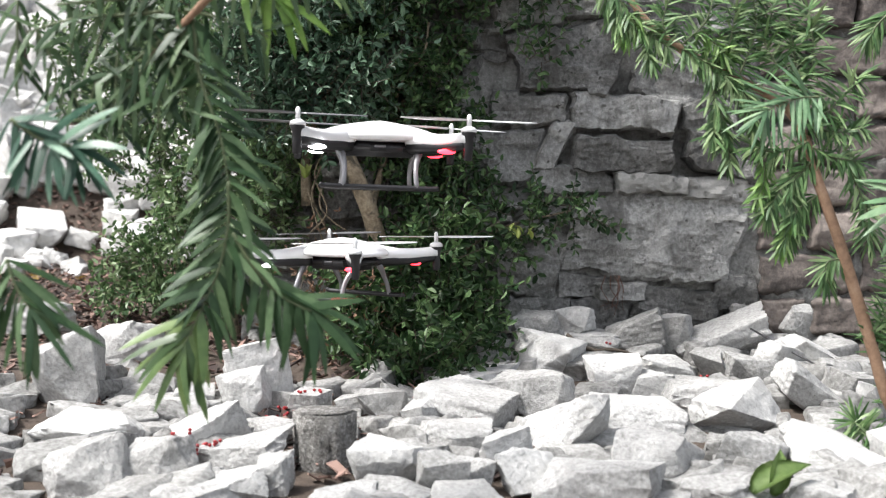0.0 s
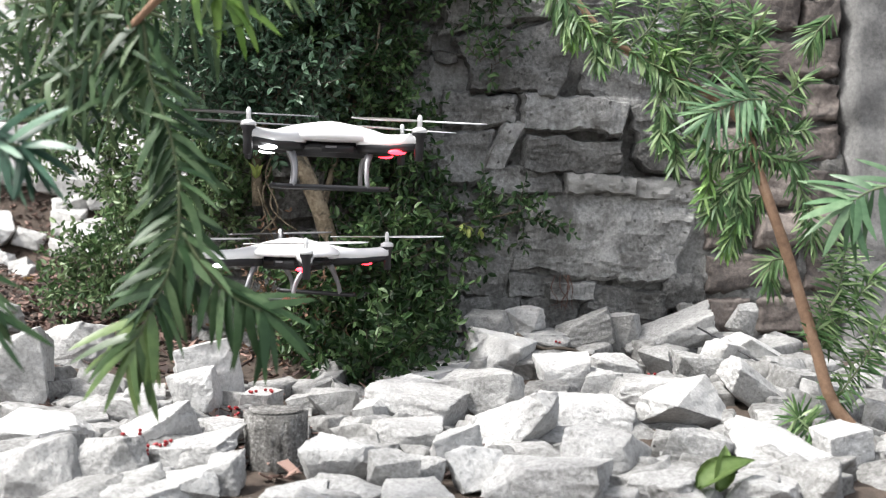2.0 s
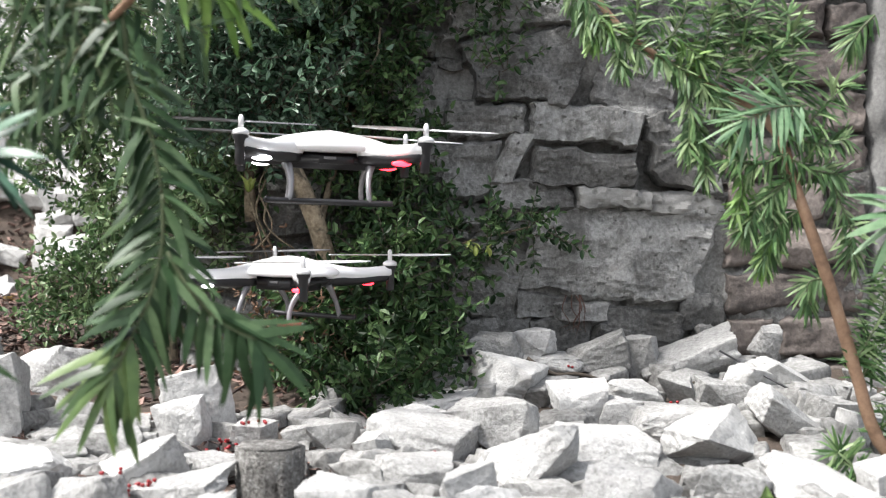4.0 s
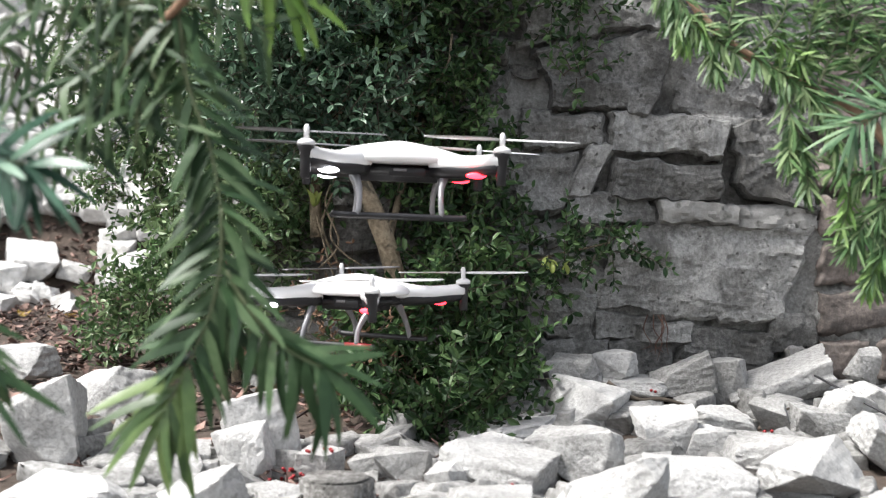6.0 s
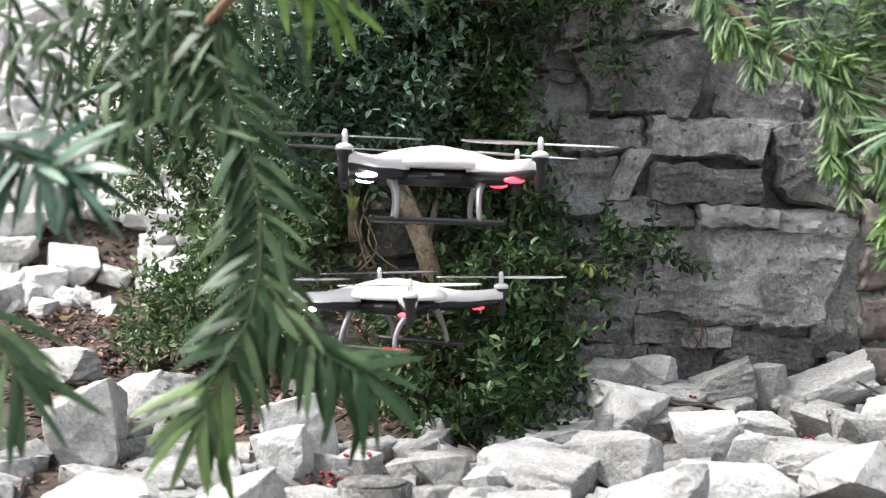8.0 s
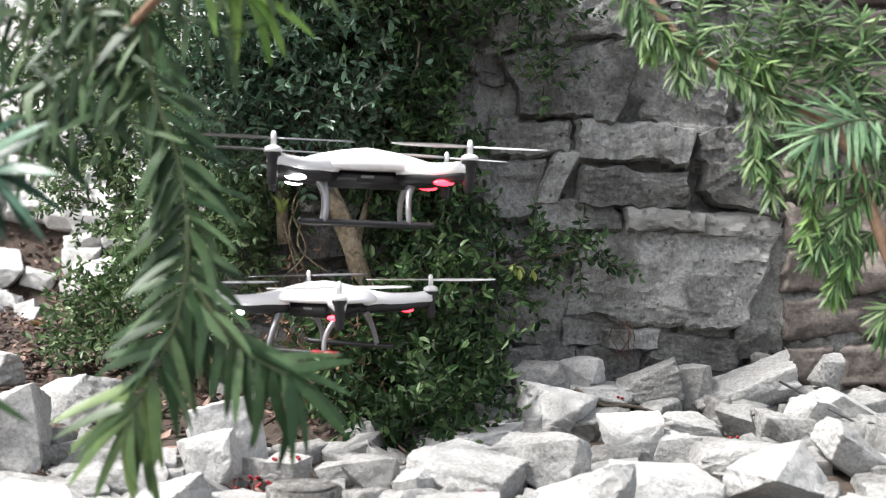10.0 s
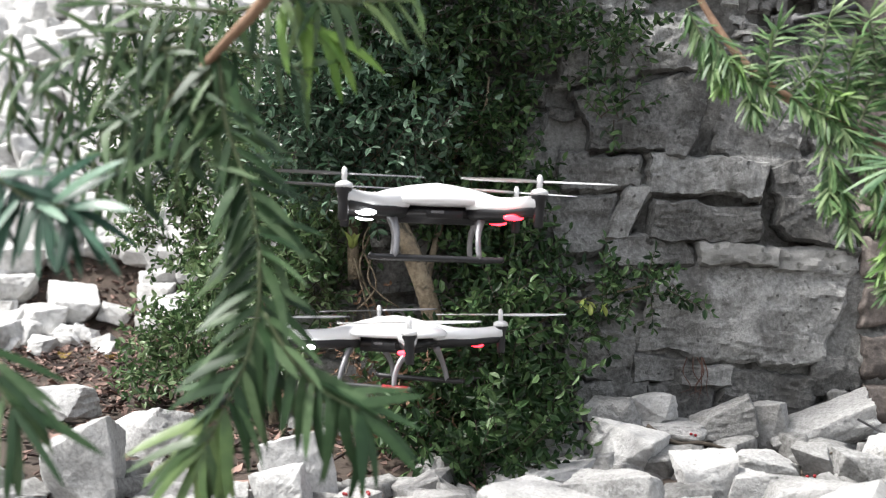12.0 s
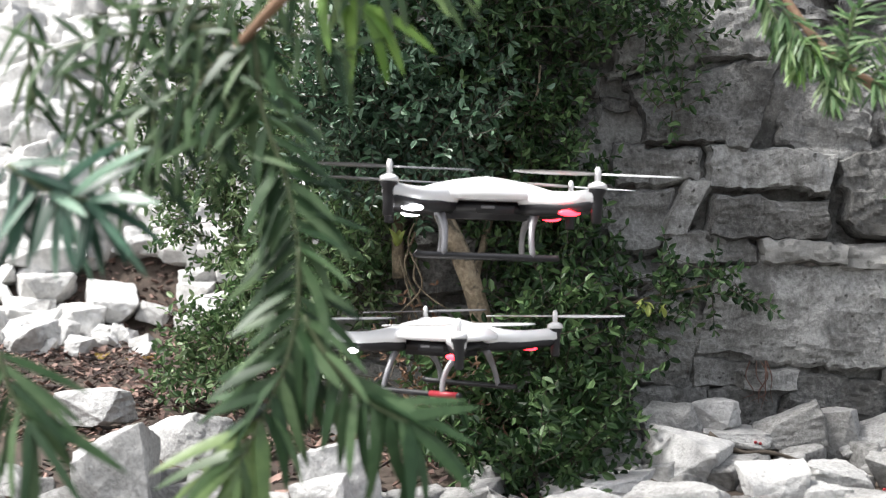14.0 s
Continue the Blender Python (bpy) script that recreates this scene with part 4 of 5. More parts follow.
shrub("boxwood_shrub", (-0.214, 2.060, 0.300), "bluish green boxwood shrub before the wall, sun and sky light in its leaf colour", [
    (-0.211, 2.030, 0.677, 0.113, 0.070, 0.113, 105),
    (-0.261, 1.980, 0.547, 0.083, 0.050, 0.074, 85),
    (-0.162, 2.000, 0.513, 0.084, 0.040, 0.046, 90),
    (-0.310, 2.000, 0.615, 0.074, 0.050, 0.084, 80),
    (-0.136, 2.040, 0.631, 0.076, 0.040, 0.066, 38),
    (-0.224, 1.980, 0.465, 0.064, 0.030, 0.028, 40)],
    0.0185, 15, SUNLITLEAF, [
    ("trunk", [(-0.214, 2.060, 0.300), (-0.218, 2.060, 0.415), (-0.213, 2.050, 0.528), (-0.232, 2.050, 0.643)], 0.0110, 0.0060),
    ("limb", [(-0.218, 2.060, 0.415), (-0.173, 2.030, 0.507), (-0.136, 2.040, 0.612)], 0.0060, 0.0030)], BARK)
shrub("boxwood_shrub", (0.005, 1.900, -0.037), "low leafy boxwood growth at the foot of the stem", [
    (0.005, 1.960, 0.140, 0.059, 0.040, 0.045, 50),
    (0.002, 1.800, 0.004, 0.036, 0.030, 0.042, 42),
    (0.036, 1.830, 0.030, 0.040, 0.030, 0.040, 42),
    (0.030, 1.960, 0.220, 0.040, 0.035, 0.050, 34),
    (-0.039, 1.930, 0.057, 0.062, 0.040, 0.049, 42),
    (0.036, 1.940, 0.056, 0.050, 0.040, 0.054, 55),
    (-0.004, 1.900, -0.010, 0.046, 0.040, 0.040, 42),
    (-0.095, 1.970, 0.125, 0.041, 0.030, 0.046, 40),
    (0.106, 1.960, 0.072, 0.045, 0.030, 0.020, 18),
    (0.080, 2.000, 0.132, 0.032, 0.030, 0.046, 22),
    (-0.084, 1.920, 0.049, 0.036, 0.040, 0.045, 35)],
    0.020, 12, LEAF, [
    ("trunk", [(0.014, 1.860, -0.073), (-0.012, 1.920, -0.004), (-0.040, 1.950, 0.055)], 0.0160, 0.0100),
    ("limb", [(-0.012, 1.920, -0.004), (0.042, 1.950, 0.055), (0.106, 1.960, 0.072)], 0.0040, 0.0020)], BARK)
shrub("boxwood_shrub", (-0.517, 2.300, 0.068), "pale green small-leaved boxwood shrub on the mulch bank", [
    (-0.517, 2.300, 0.174, 0.107, 0.080, 0.085, 110),
    (-0.592, 2.300, 0.110, 0.053, 0.060, 0.053, 45),
    (-0.422, 2.250, 0.271, 0.084, 0.080, 0.084, 90),
    (-0.358, 2.180, 0.392, 0.081, 0.080, 0.091, 130),
    (-0.517, 2.350, 0.303, 0.076, 0.080, 0.065, 55),
    (-0.392, 2.200, 0.536, 0.092, 0.080, 0.092, 130),
    (-0.351, 2.200, 0.158, 0.071, 0.060, 0.071, 65),
    (-0.287, 2.100, 0.291, 0.049, 0.050, 0.058, 60),
    (-0.528, 2.350, 0.543, 0.087, 0.080, 0.098, 100),
    (-0.617, 2.400, 0.404, 0.067, 0.080, 0.078, 50),
    (-0.277, 2.100, 0.388, 0.049, 0.050, 0.058, 60),
    (-0.573, 2.400, 0.660, 0.123, 0.080, 0.111, 170),
    (-0.676, 2.450, 0.520, 0.068, 0.060, 0.091, 60),
    (-0.700, 2.460, 0.680, 0.100, 0.070, 0.090, 85),
    (-0.560, 2.420, 0.770, 0.120, 0.070, 0.060, 70)],
    0.018, 13, PALELEAF, [
    ("trunk", [(-0.372, 2.200, 0.026), (-0.385, 2.220, 0.157), (-0.396, 2.220, 0.302), (-0.416, 2.220, 0.477)], 0.0100, 0.0050),
    ("limb", [(-0.385, 2.220, 0.157), (-0.481, 2.280, 0.239), (-0.545, 2.330, 0.346)], 0.0050, 0.0020)], BARK)
shrub("dry_bush", (-0.178, 1.980, 0.024), "dry brown tangled twigs with few leaves beside the stem", [(-0.171, 2.000, 0.132, 0.056, 0.050, 0.065, 90), (-0.113, 1.970, 0.098, 0.064, 0.040, 0.064, 80)], 0.012, 14, DRYLEAF, [("stem", [(-0.176, 1.950, 0.000), (-0.188, 1.990, 0.087), (-0.208, 2.000, 0.188)], 0.0040, 0.0020), ("stem", [(-0.148, 1.950, 0.009), (-0.132, 1.970, 0.080), (-0.086, 1.980, 0.134)], 0.0030, 0.0020)], DARKBARK, 0.09, 2)

# ---- yew branches in the foreground ----


def needle_mesh(bend, twist, seed, material):
    """One flat needle along +y, unit long, with a faint keel, curved down and pointed; upper and lower sides keep their own edges."""
    rows, verts, faces = 8, [], []
    for i in range(rows + 1):
        t = i / rows
        w = 0.5 * min(1.0, 0.35 + 2.6 * t) * (1 - 0.2 * t) * (1 - t ** 6)
        z = -bend * t * t
        s = twist * t * t * (1.4 - 0.4 * t)
        verts += [(q * w + s, t, z + dz * w) for q, dz in ((-1, 0.0), (0, 0.012), (1, 0.0), (1, -0.004), (0, -0.02), (-1, -0.004))]
    for i in range(rows):
        a, b = i * 6, i * 6 + 6
        faces += [(a + k, a + k + 1, b + k + 1, b + k) for k in (0, 1, 3, 4)]
    me = bpy.data.meshes.new("needle")
    me.from_pydata(verts, [], faces)
    me.polygons.foreach_set("use_smooth", [True] * len(me.polygons))
    me.materials.append(material)
    return me


NEEDLES = {m.name: [needle_mesh(b, tw, 0, m) for b, tw in ((0.05, 0.5), (0.16, 1.2), (0.1, 2.1), (0.05, -0.5), (0.16, -1.2), (0.1, -2.1))] for m in (NEEDLE, YEWTIP, YOUNG)}


def shoot(root, points, stem_r, length, width, gap, seed, droop=0.5, spread=62, material=NEEDLE, single=True, facing=(0, -1, 0.3), fan=0, start=0.0, jitter=0.3):
    """A leafy shoot under root: stem along the points, needles in two ranks that lean forward and droop, and a fan of them at the tip."""
    rng = random.Random(seed)
    inv = root.matrix_world.inverted()
    pts = curve_points([inv @ Vector(p) for p in points], 24)
    stem = part("shoot", tube_bm(pts, [stem_r * (1 - 0.55 * i / 23) for i in range(24)], 7, 0.08, seed), YEWGREEN, root)
    total = sum((b - a).length for a, b in zip(pts, pts[1:]))
    n = max(3, int(total / gap))
    made = []
    face_dir = Vector(facing).normalized()
    jobs = [(start + (1 - start) * i / n, sg, spread + rng.uniform(-12, 12)) for i in range(n) for sg in (-1, 1)]
    jobs += [(1.0, rng.choice((-1, 1)), rng.uniform(-5, spread)) for _ in range(fan)]
    for t, sg, ang in jobs:
        s = t * 22.999
        j = int(s)
        p = pts[j].lerp(pts[min(j + 1, 23)], s - j)
        d = (pts[min(j + 1, 23)] - pts[max(j - 1, 0)]).normalized()
        side = d.cross(face_dir).normalized() * sg
        way = d * math.cos(radians(ang)) + side * math.sin(radians(ang))
        way += Vector((0, 0, -droop * rng.uniform(0.5, 1.3))) + Vector((rng.gauss(0, 1), rng.gauss(0, 1), rng.gauss(0, 1))) * jitter * 0.5
        way.normalize()
        up = face_dir + Vector((rng.gauss(0, .3), rng.gauss(0, .3), 0.5 + rng.gauss(0, .3)))
        xax = way.cross(up).normalized()
        up = xax.cross(way)
        L = length * rng.uniform(0.72, 1.12) * (0.8 if t > 0.93 and not fan else 1.0)
        W = width * rng.uniform(0.8, 1.15)
        m = Matrix((xax, way, up)).transposed().to_4x4()
        m = Matrix.Translation(p) @ m @ Matrix.Diagonal((W, L, L, 1))
        made.append((m, rng.randrange(3) + (0 if xax.z < 0 else 3)))
    if single:
        for m, k in made:
            ob = new("needle", NEEDLES[material.name][k])
            ob.parent = stem
            ob.matrix_parent_inverse = Matrix.Identity(4)
            ob.matrix_basis = m
    else:
        verts, faces = [], []
        for m, k in made:
            me = NEEDLES["yew_needle"][k]
            b = len(verts)
            verts += [m @ v.co for v in me.vertices]
            faces += [[b + q for q in f.vertices] for f in me.polygons]
        tagged(from_arrays("needles", verts, faces, material if material != NEEDLE else NEEDLESTUFF, stem, smooth=True), "narrow fresh green needles", kind="stuff")
    return stem


left_yew = empty("yew_branch", Matrix.Translation((-0.187, 1.050, 0.535)), "hanging dark green yew branch with long drooping needles", "branch")
part("stem", tube_bm(curve_points([left_yew.matrix_world.inverted() @ Vector(p) for p in ((-0.106, 1.020, 0.631), (-0.184, 1.030, 0.530), (-0.217, 1.040, 0.498), (-0.241, 1.050, 0.476), (-0.275, 1.060, 0.445))], 16), [0.006 - 0.0002 * i for i in range(16)], 9, 0.1, 2), YEWBARK, left_yew)
shoot(left_yew, [(-0.227, 1.050, 0.485), (-0.221, 1.050, 0.427), (-0.201, 1.050, 0.368), (-0.191, 1.050, 0.315)], 0.0026, 0.061, 0.0099, 0.0076, 1, droop=0.15, spread=66)
shoot(left_yew, [(-0.191, 1.050, 0.315), (-0.192, 1.050, 0.266), (-0.202, 1.050, 0.222), (-0.221, 1.050, 0.178)], 0.0022, 0.073, 0.0102, 0.0073, 2, droop=0.15, spread=62)
shoot(left_yew, [(-0.221, 1.050, 0.178), (-0.230, 1.050, 0.159), (-0.238, 1.050, 0.144)], 0.0020, 0.083, 0.0111, 0.0056, 3, droop=0.45, spread=62, fan=7, material=YEWTIP)
shoot(left_yew, [(-0.187, 1.050, 0.261), (-0.163, 1.050, 0.222), (-0.134, 1.050, 0.193), (-0.104, 1.050, 0.178)], 0.0022, 0.076, 0.0107, 0.0090, 4, droop=0.75, spread=55, fan=6)
shoot(left_yew, [(-0.236, 1.050, 0.480), (-0.270, 1.050, 0.456), (-0.304, 1.050, 0.432), (-0.338, 1.050, 0.422)], 0.0024, 0.054, 0.0071, 0.0139, 5, jitter=0.9, droop=0.7, spread=60)
shoot(left_yew, [(-0.231, 1.050, 0.485), (-0.260, 1.050, 0.417), (-0.265, 1.050, 0.368)], 0.0020, 0.051, 0.0067, 0.0139, 6, jitter=0.8, droop=0.5)
shoot(left_yew, [(-0.241, 1.050, 0.495), (-0.294, 1.050, 0.490), (-0.353, 1.050, 0.485), (-0.402, 1.050, 0.471)], 0.0024, 0.051, 0.0071, 0.0134, 7, jitter=0.9, droop=0.7)
shoot(left_yew, [(-0.236, 1.050, 0.495), (-0.177, 1.050, 0.480), (-0.148, 1.050, 0.466)], 0.0020, 0.051, 0.0071, 0.0139, 8, jitter=0.7, droop=0.3, spread=45)
shoot(left_yew, [(-0.385, 0.950, 0.372), (-0.356, 0.950, 0.353), (-0.326, 0.950, 0.346)], 0.0024, 0.064, 0.0092, 0.0042, 9, droop=0.75, spread=78, jitter=0.8, fan=9, single=False, material=BLUENEEDLE)
shoot(left_yew, [(-0.390, 0.950, 0.236), (-0.381, 0.950, 0.210), (-0.368, 0.950, 0.188)], 0.0020, 0.075, 0.0089, 0.0060, 10, droop=0.6, fan=6)
shoot(left_yew, [(-0.304, 1.050, 0.466), (-0.309, 1.050, 0.407), (-0.299, 1.050, 0.354)], 0.0018, 0.046, 0.0064, 0.0149, 11, jitter=0.9, droop=0.5)
shoot(left_yew, [(-0.353, 1.050, 0.466), (-0.358, 1.050, 0.432), (-0.348, 1.050, 0.393)], 0.0018, 0.046, 0.0067, 0.0149, 12, jitter=0.9, droop=0.7)
shoot(left_yew, [(-0.172, 1.050, 0.532), (-0.153, 1.050, 0.518), (-0.139, 1.050, 0.508)], 0.0018, 0.066, 0.0105, 0.0105, 13, droop=1.0, jitter=0.4, material=YOUNG, fan=3)
shoot(left_yew, [(-0.392, 1.050, 0.475), (-0.372, 1.050, 0.432), (-0.377, 1.050, 0.397)], 0.0018, 0.049, 0.0067, 0.0149, 14, jitter=0.9, droop=0.6)
shoot(left_yew, [(-0.280, 1.050, 0.505), (-0.265, 1.050, 0.466), (-0.236, 1.050, 0.446)], 0.0018, 0.046, 0.0067, 0.0139, 15, jitter=0.9, droop=0.7)
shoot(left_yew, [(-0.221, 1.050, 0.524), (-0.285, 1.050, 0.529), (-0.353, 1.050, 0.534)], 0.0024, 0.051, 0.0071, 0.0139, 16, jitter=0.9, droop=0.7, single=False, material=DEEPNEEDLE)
shoot(left_yew, [(-0.329, 1.050, 0.422), (-0.338, 1.050, 0.383), (-0.329, 1.050, 0.349)], 0.0018, 0.044, 0.0064, 0.0160, 17, jitter=0.9, droop=0.7)
shoot(left_yew, [(-0.216, 1.050, 0.524), (-0.163, 1.050, 0.534), (-0.109, 1.050, 0.529)], 0.0022, 0.054, 0.0071, 0.0139, 18, jitter=0.8, droop=0.6, single=False, material=DEEPNEEDLE)
shoot(left_yew, [(-0.173, 1.050, 0.539), (-0.109, 1.050, 0.532), (-0.046, 1.050, 0.536)], 0.0020, 0.058, 0.0071, 0.0130, 51, droop=0.35, spread=50, jitter=0.5, material=YEWTIP)
shoot(left_yew, [(-0.187, 1.050, 0.549), (-0.129, 1.050, 0.568), (-0.070, 1.050, 0.573)], 0.0020, 0.056, 0.0071, 0.0139, 52, droop=0.7, jitter=0.6, single=False, material=DEEPNEEDLE)
shoot(left_yew, [(-0.255, 1.050, 0.466), (-0.285, 1.050, 0.422), (-0.290, 1.050, 0.383)], 0.0018, 0.046, 0.0064, 0.0130, 53, jitter=0.9, droop=0.5)
shoot(left_yew, [(-0.319, 1.050, 0.485), (-0.329, 1.050, 0.451), (-0.319, 1.050, 0.417)], 0.0018, 0.046, 0.0064, 0.0130, 54, jitter=0.9, droop=0.6, single=False, material=DEEPNEEDLE)
shoot(left_yew, [(-0.246, 1.050, 0.510), (-0.314, 1.050, 0.505), (-0.372, 1.050, 0.500)], 0.0020, 0.049, 0.0067, 0.0130, 55, jitter=0.9, droop=0.8, single=False, material=DEEPNEEDLE)
shoot(left_yew, [(-0.280, 1.050, 0.432), (-0.314, 1.050, 0.393), (-0.353, 1.050, 0.378)], 0.0018, 0.046, 0.0064, 0.0130, 56, jitter=0.9, droop=0.6)
shoot(left_yew, [(-0.411, 1.050, 0.505), (-0.411, 1.050, 0.456), (-0.402, 1.050, 0.417)], 0.0018, 0.049, 0.0067, 0.0149, 19, jitter=0.9, droop=0.7, single=False, material=DEEPNEEDLE)
shoot(left_yew, [(-0.260, 1.050, 0.451), (-0.241, 1.050, 0.412), (-0.236, 1.050, 0.378)], 0.0018, 0.049, 0.0064, 0.0139, 20, jitter=0.7, droop=0.4)
# Extra shoots out of view overhead, added to darken the branch beneath.
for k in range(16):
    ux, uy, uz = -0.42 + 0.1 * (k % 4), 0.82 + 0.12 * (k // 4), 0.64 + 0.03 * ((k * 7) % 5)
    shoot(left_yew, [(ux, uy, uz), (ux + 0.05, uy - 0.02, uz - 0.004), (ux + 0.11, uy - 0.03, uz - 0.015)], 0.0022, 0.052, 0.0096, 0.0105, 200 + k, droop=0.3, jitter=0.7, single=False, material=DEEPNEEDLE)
right_yew = empty("yew_branch", Matrix.Translation((0.701, 1.450, -0.033)), "arching fresh green yew branch with a bare reddish stem", "branch")
part("stem", tube_bm(curve_points([right_yew.matrix_world.inverted() @ Vector(p) for p in ((0.738, 1.450, -0.059), (0.667, 1.450, 0.005), (0.633, 1.450, 0.102), (0.592, 1.450, 0.230), (0.560, 1.450, 0.320), (0.527, 1.470, 0.422), (0.442, 1.480, 0.478), (0.372, 1.480, 0.514), (0.327, 1.480, 0.549), (0.288, 1.490, 0.606), (0.255, 1.500, 0.671))], 40), [0.0095 - 0.00014 * i for i in range(40)], 10, 0.08, 3), YEWBARK, right_yew, "bare reddish brown stem")
shoot(right_yew, [(0.273, 1.450, 0.590), (0.307, 1.450, 0.543), (0.347, 1.450, 0.513)], 0.0016, 0.0325, 0.0042, 0.0021, 21, single=False, droop=0.6, fan=6, jitter=0.7)
shoot(right_yew, [(0.246, 1.450, 0.617), (0.267, 1.450, 0.577), (0.280, 1.450, 0.550)], 0.0016, 0.0347, 0.0042, 0.0021, 22, single=False, droop=0.8, fan=12, jitter=0.7)
shoot(right_yew, [(0.327, 1.450, 0.536), (0.320, 1.450, 0.510), (0.324, 1.450, 0.496)], 0.0016, 0.0310, 0.0042, 0.0021, 23, single=False, droop=0.9, fan=18, jitter=0.6)
shoot(right_yew, [(0.347, 1.450, 0.530), (0.341, 1.450, 0.550), (0.354, 1.450, 0.590)], 0.0016, 0.0325, 0.0042, 0.0021, 45, single=False, droop=0.3, fan=8, jitter=0.7)
shoot(right_yew, [(0.368, 1.450, 0.510), (0.415, 1.450, 0.483), (0.455, 1.450, 0.449)], 0.0016, 0.0347, 0.0042, 0.0018, 24, single=False, droop=0.4, fan=8, jitter=0.8)
shoot(right_yew, [(0.408, 1.450, 0.476), (0.415, 1.450, 0.422), (0.411, 1.450, 0.388)], 0.0016, 0.0325, 0.0042, 0.0021, 25, single=False, droop=0.7, fan=12, jitter=0.7)
shoot(right_yew, [(0.415, 1.450, 0.442), (0.428, 1.450, 0.402), (0.435, 1.450, 0.355)], 0.0016, 0.0302, 0.0042, 0.0021, 46, single=False, droop=0.7, fan=12, jitter=0.7)
shoot(right_yew, [(0.545, 1.410, 0.440), (0.510, 1.390, 0.436), (0.468, 1.380, 0.420)], 0.0016, 0.066, 0.0057, 0.0040, 26, single=False, droop=0.25, fan=10, spread=55, jitter=0.45, material=COOLNEEDLE)
shoot(right_yew, [(0.549, 1.450, 0.355), (0.509, 1.450, 0.321), (0.489, 1.450, 0.287)], 0.0016, 0.0376, 0.0042, 0.0024, 27, single=False, droop=0.5, fan=22, jitter=0.5)
shoot(right_yew, [(0.502, 1.450, 0.483), (0.482, 1.450, 0.523), (0.495, 1.450, 0.570)], 0.0016, 0.0376, 0.0042, 0.0024, 28, single=False, droop=0.2, fan=8, jitter=0.7)
shoot(right_yew, [(0.448, 1.450, 0.476), (0.469, 1.450, 0.536), (0.462, 1.450, 0.604)], 0.0016, 0.0376, 0.0042, 0.0024, 29, single=False, droop=0.2, fan=8, jitter=0.7)
shoot(right_yew, [(0.529, 1.450, 0.442), (0.549, 1.450, 0.496), (0.543, 1.450, 0.563)], 0.0016, 0.0376, 0.0042, 0.0024, 30, single=False, droop=0.2, fan=8, jitter=0.8)
shoot(right_yew, [(0.536, 1.450, 0.409), (0.576, 1.450, 0.429), (0.610, 1.450, 0.469)], 0.0016, 0.0376, 0.0042, 0.0024, 31, single=False, droop=0.3, fan=10, jitter=0.8)
shoot(right_yew, [(0.549, 1.450, 0.375), (0.576, 1.450, 0.361), (0.610, 1.450, 0.355)], 0.0016, 0.0362, 0.0042, 0.0021, 32, single=False, droop=0.5, fan=10, jitter=0.8)
shoot(right_yew, [(0.543, 1.450, 0.382), (0.502, 1.450, 0.368), (0.469, 1.450, 0.375)], 0.0016, 0.0347, 0.0042, 0.0021, 33, single=False, droop=0.5, fan=10, jitter=0.8)
shoot(right_yew, [(0.556, 1.450, 0.308), (0.529, 1.450, 0.287), (0.516, 1.450, 0.254)], 0.0016, 0.0362, 0.0042, 0.0024, 34, single=False, droop=0.7, fan=16)
shoot(right_yew, [(0.543, 1.450, 0.348), (0.522, 1.450, 0.321), (0.529, 1.450, 0.274)], 0.0016, 0.0347, 0.0042, 0.0024, 47, single=False, droop=0.7, fan=10, jitter=0.7)
shoot(right_yew, [(0.529, 1.450, 0.456), (0.522, 1.450, 0.510), (0.516, 1.450, 0.550)], 0.0016, 0.0347, 0.0042, 0.0024, 48, single=False, droop=0.3, fan=8, jitter=0.8)
shoot(right_yew, [(0.428, 1.450, 0.483), (0.435, 1.450, 0.523), (0.442, 1.450, 0.563)], 0.0016, 0.0325, 0.0042, 0.0021, 49, single=False, droop=0.3, fan=8, jitter=0.8)
shoot(right_yew, [(0.368, 1.450, 0.516), (0.401, 1.450, 0.550), (0.415, 1.450, 0.604)], 0.0016, 0.0332, 0.0042, 0.0024, 35, single=False, droop=0.3, fan=8, jitter=0.8)
shoot(right_yew, [(0.598, 1.450, 0.221), (0.571, 1.450, 0.215), (0.571, 1.450, 0.188)], 0.0016, 0.0347, 0.0042, 0.0027, 36, single=False, droop=0.6, fan=8)
shoot(right_yew, [(0.631, 1.450, 0.107), (0.665, 1.450, 0.168), (0.679, 1.450, 0.235)], 0.0016, 0.0362, 0.0042, 0.0024, 37, single=False, droop=0.4, fan=10, jitter=0.8)
shoot(right_yew, [(0.638, 1.450, 0.087), (0.679, 1.450, 0.141), (0.719, 1.450, 0.195)], 0.0016, 0.0362, 0.0042, 0.0024, 38, single=False, droop=0.4, fan=10, jitter=0.8)
shoot(right_yew, [(0.662, 1.450, 0.015), (0.705, 1.450, 0.073), (0.732, 1.450, 0.127)], 0.0016, 0.0362, 0.0042, 0.0024, 39, single=False, droop=0.4, fan=10, jitter=0.8)
shoot(right_yew, [(0.665, 1.450, -0.055), (0.631, 1.450, -0.028), (0.611, 1.450, -0.007)], 0.0016, 0.0383, 0.0042, 0.0024, 40, single=False, droop=0.1, fan=16, jitter=0.8)
shoot(right_yew, [(0.665, 1.450, -0.075), (0.638, 1.450, -0.061), (0.604, 1.450, -0.055)], 0.0016, 0.0383, 0.0042, 0.0024, 41, single=False, droop=0.3, fan=14, jitter=0.8)
shoot(right_yew, [(0.682, 1.250, 0.321), (0.636, 1.250, 0.312), (0.610, 1.250, 0.298)], 0.0020, 0.078, 0.0108, 0.0087, 42, droop=0.35, fan=10, single=False, material=COOLNEEDLE)
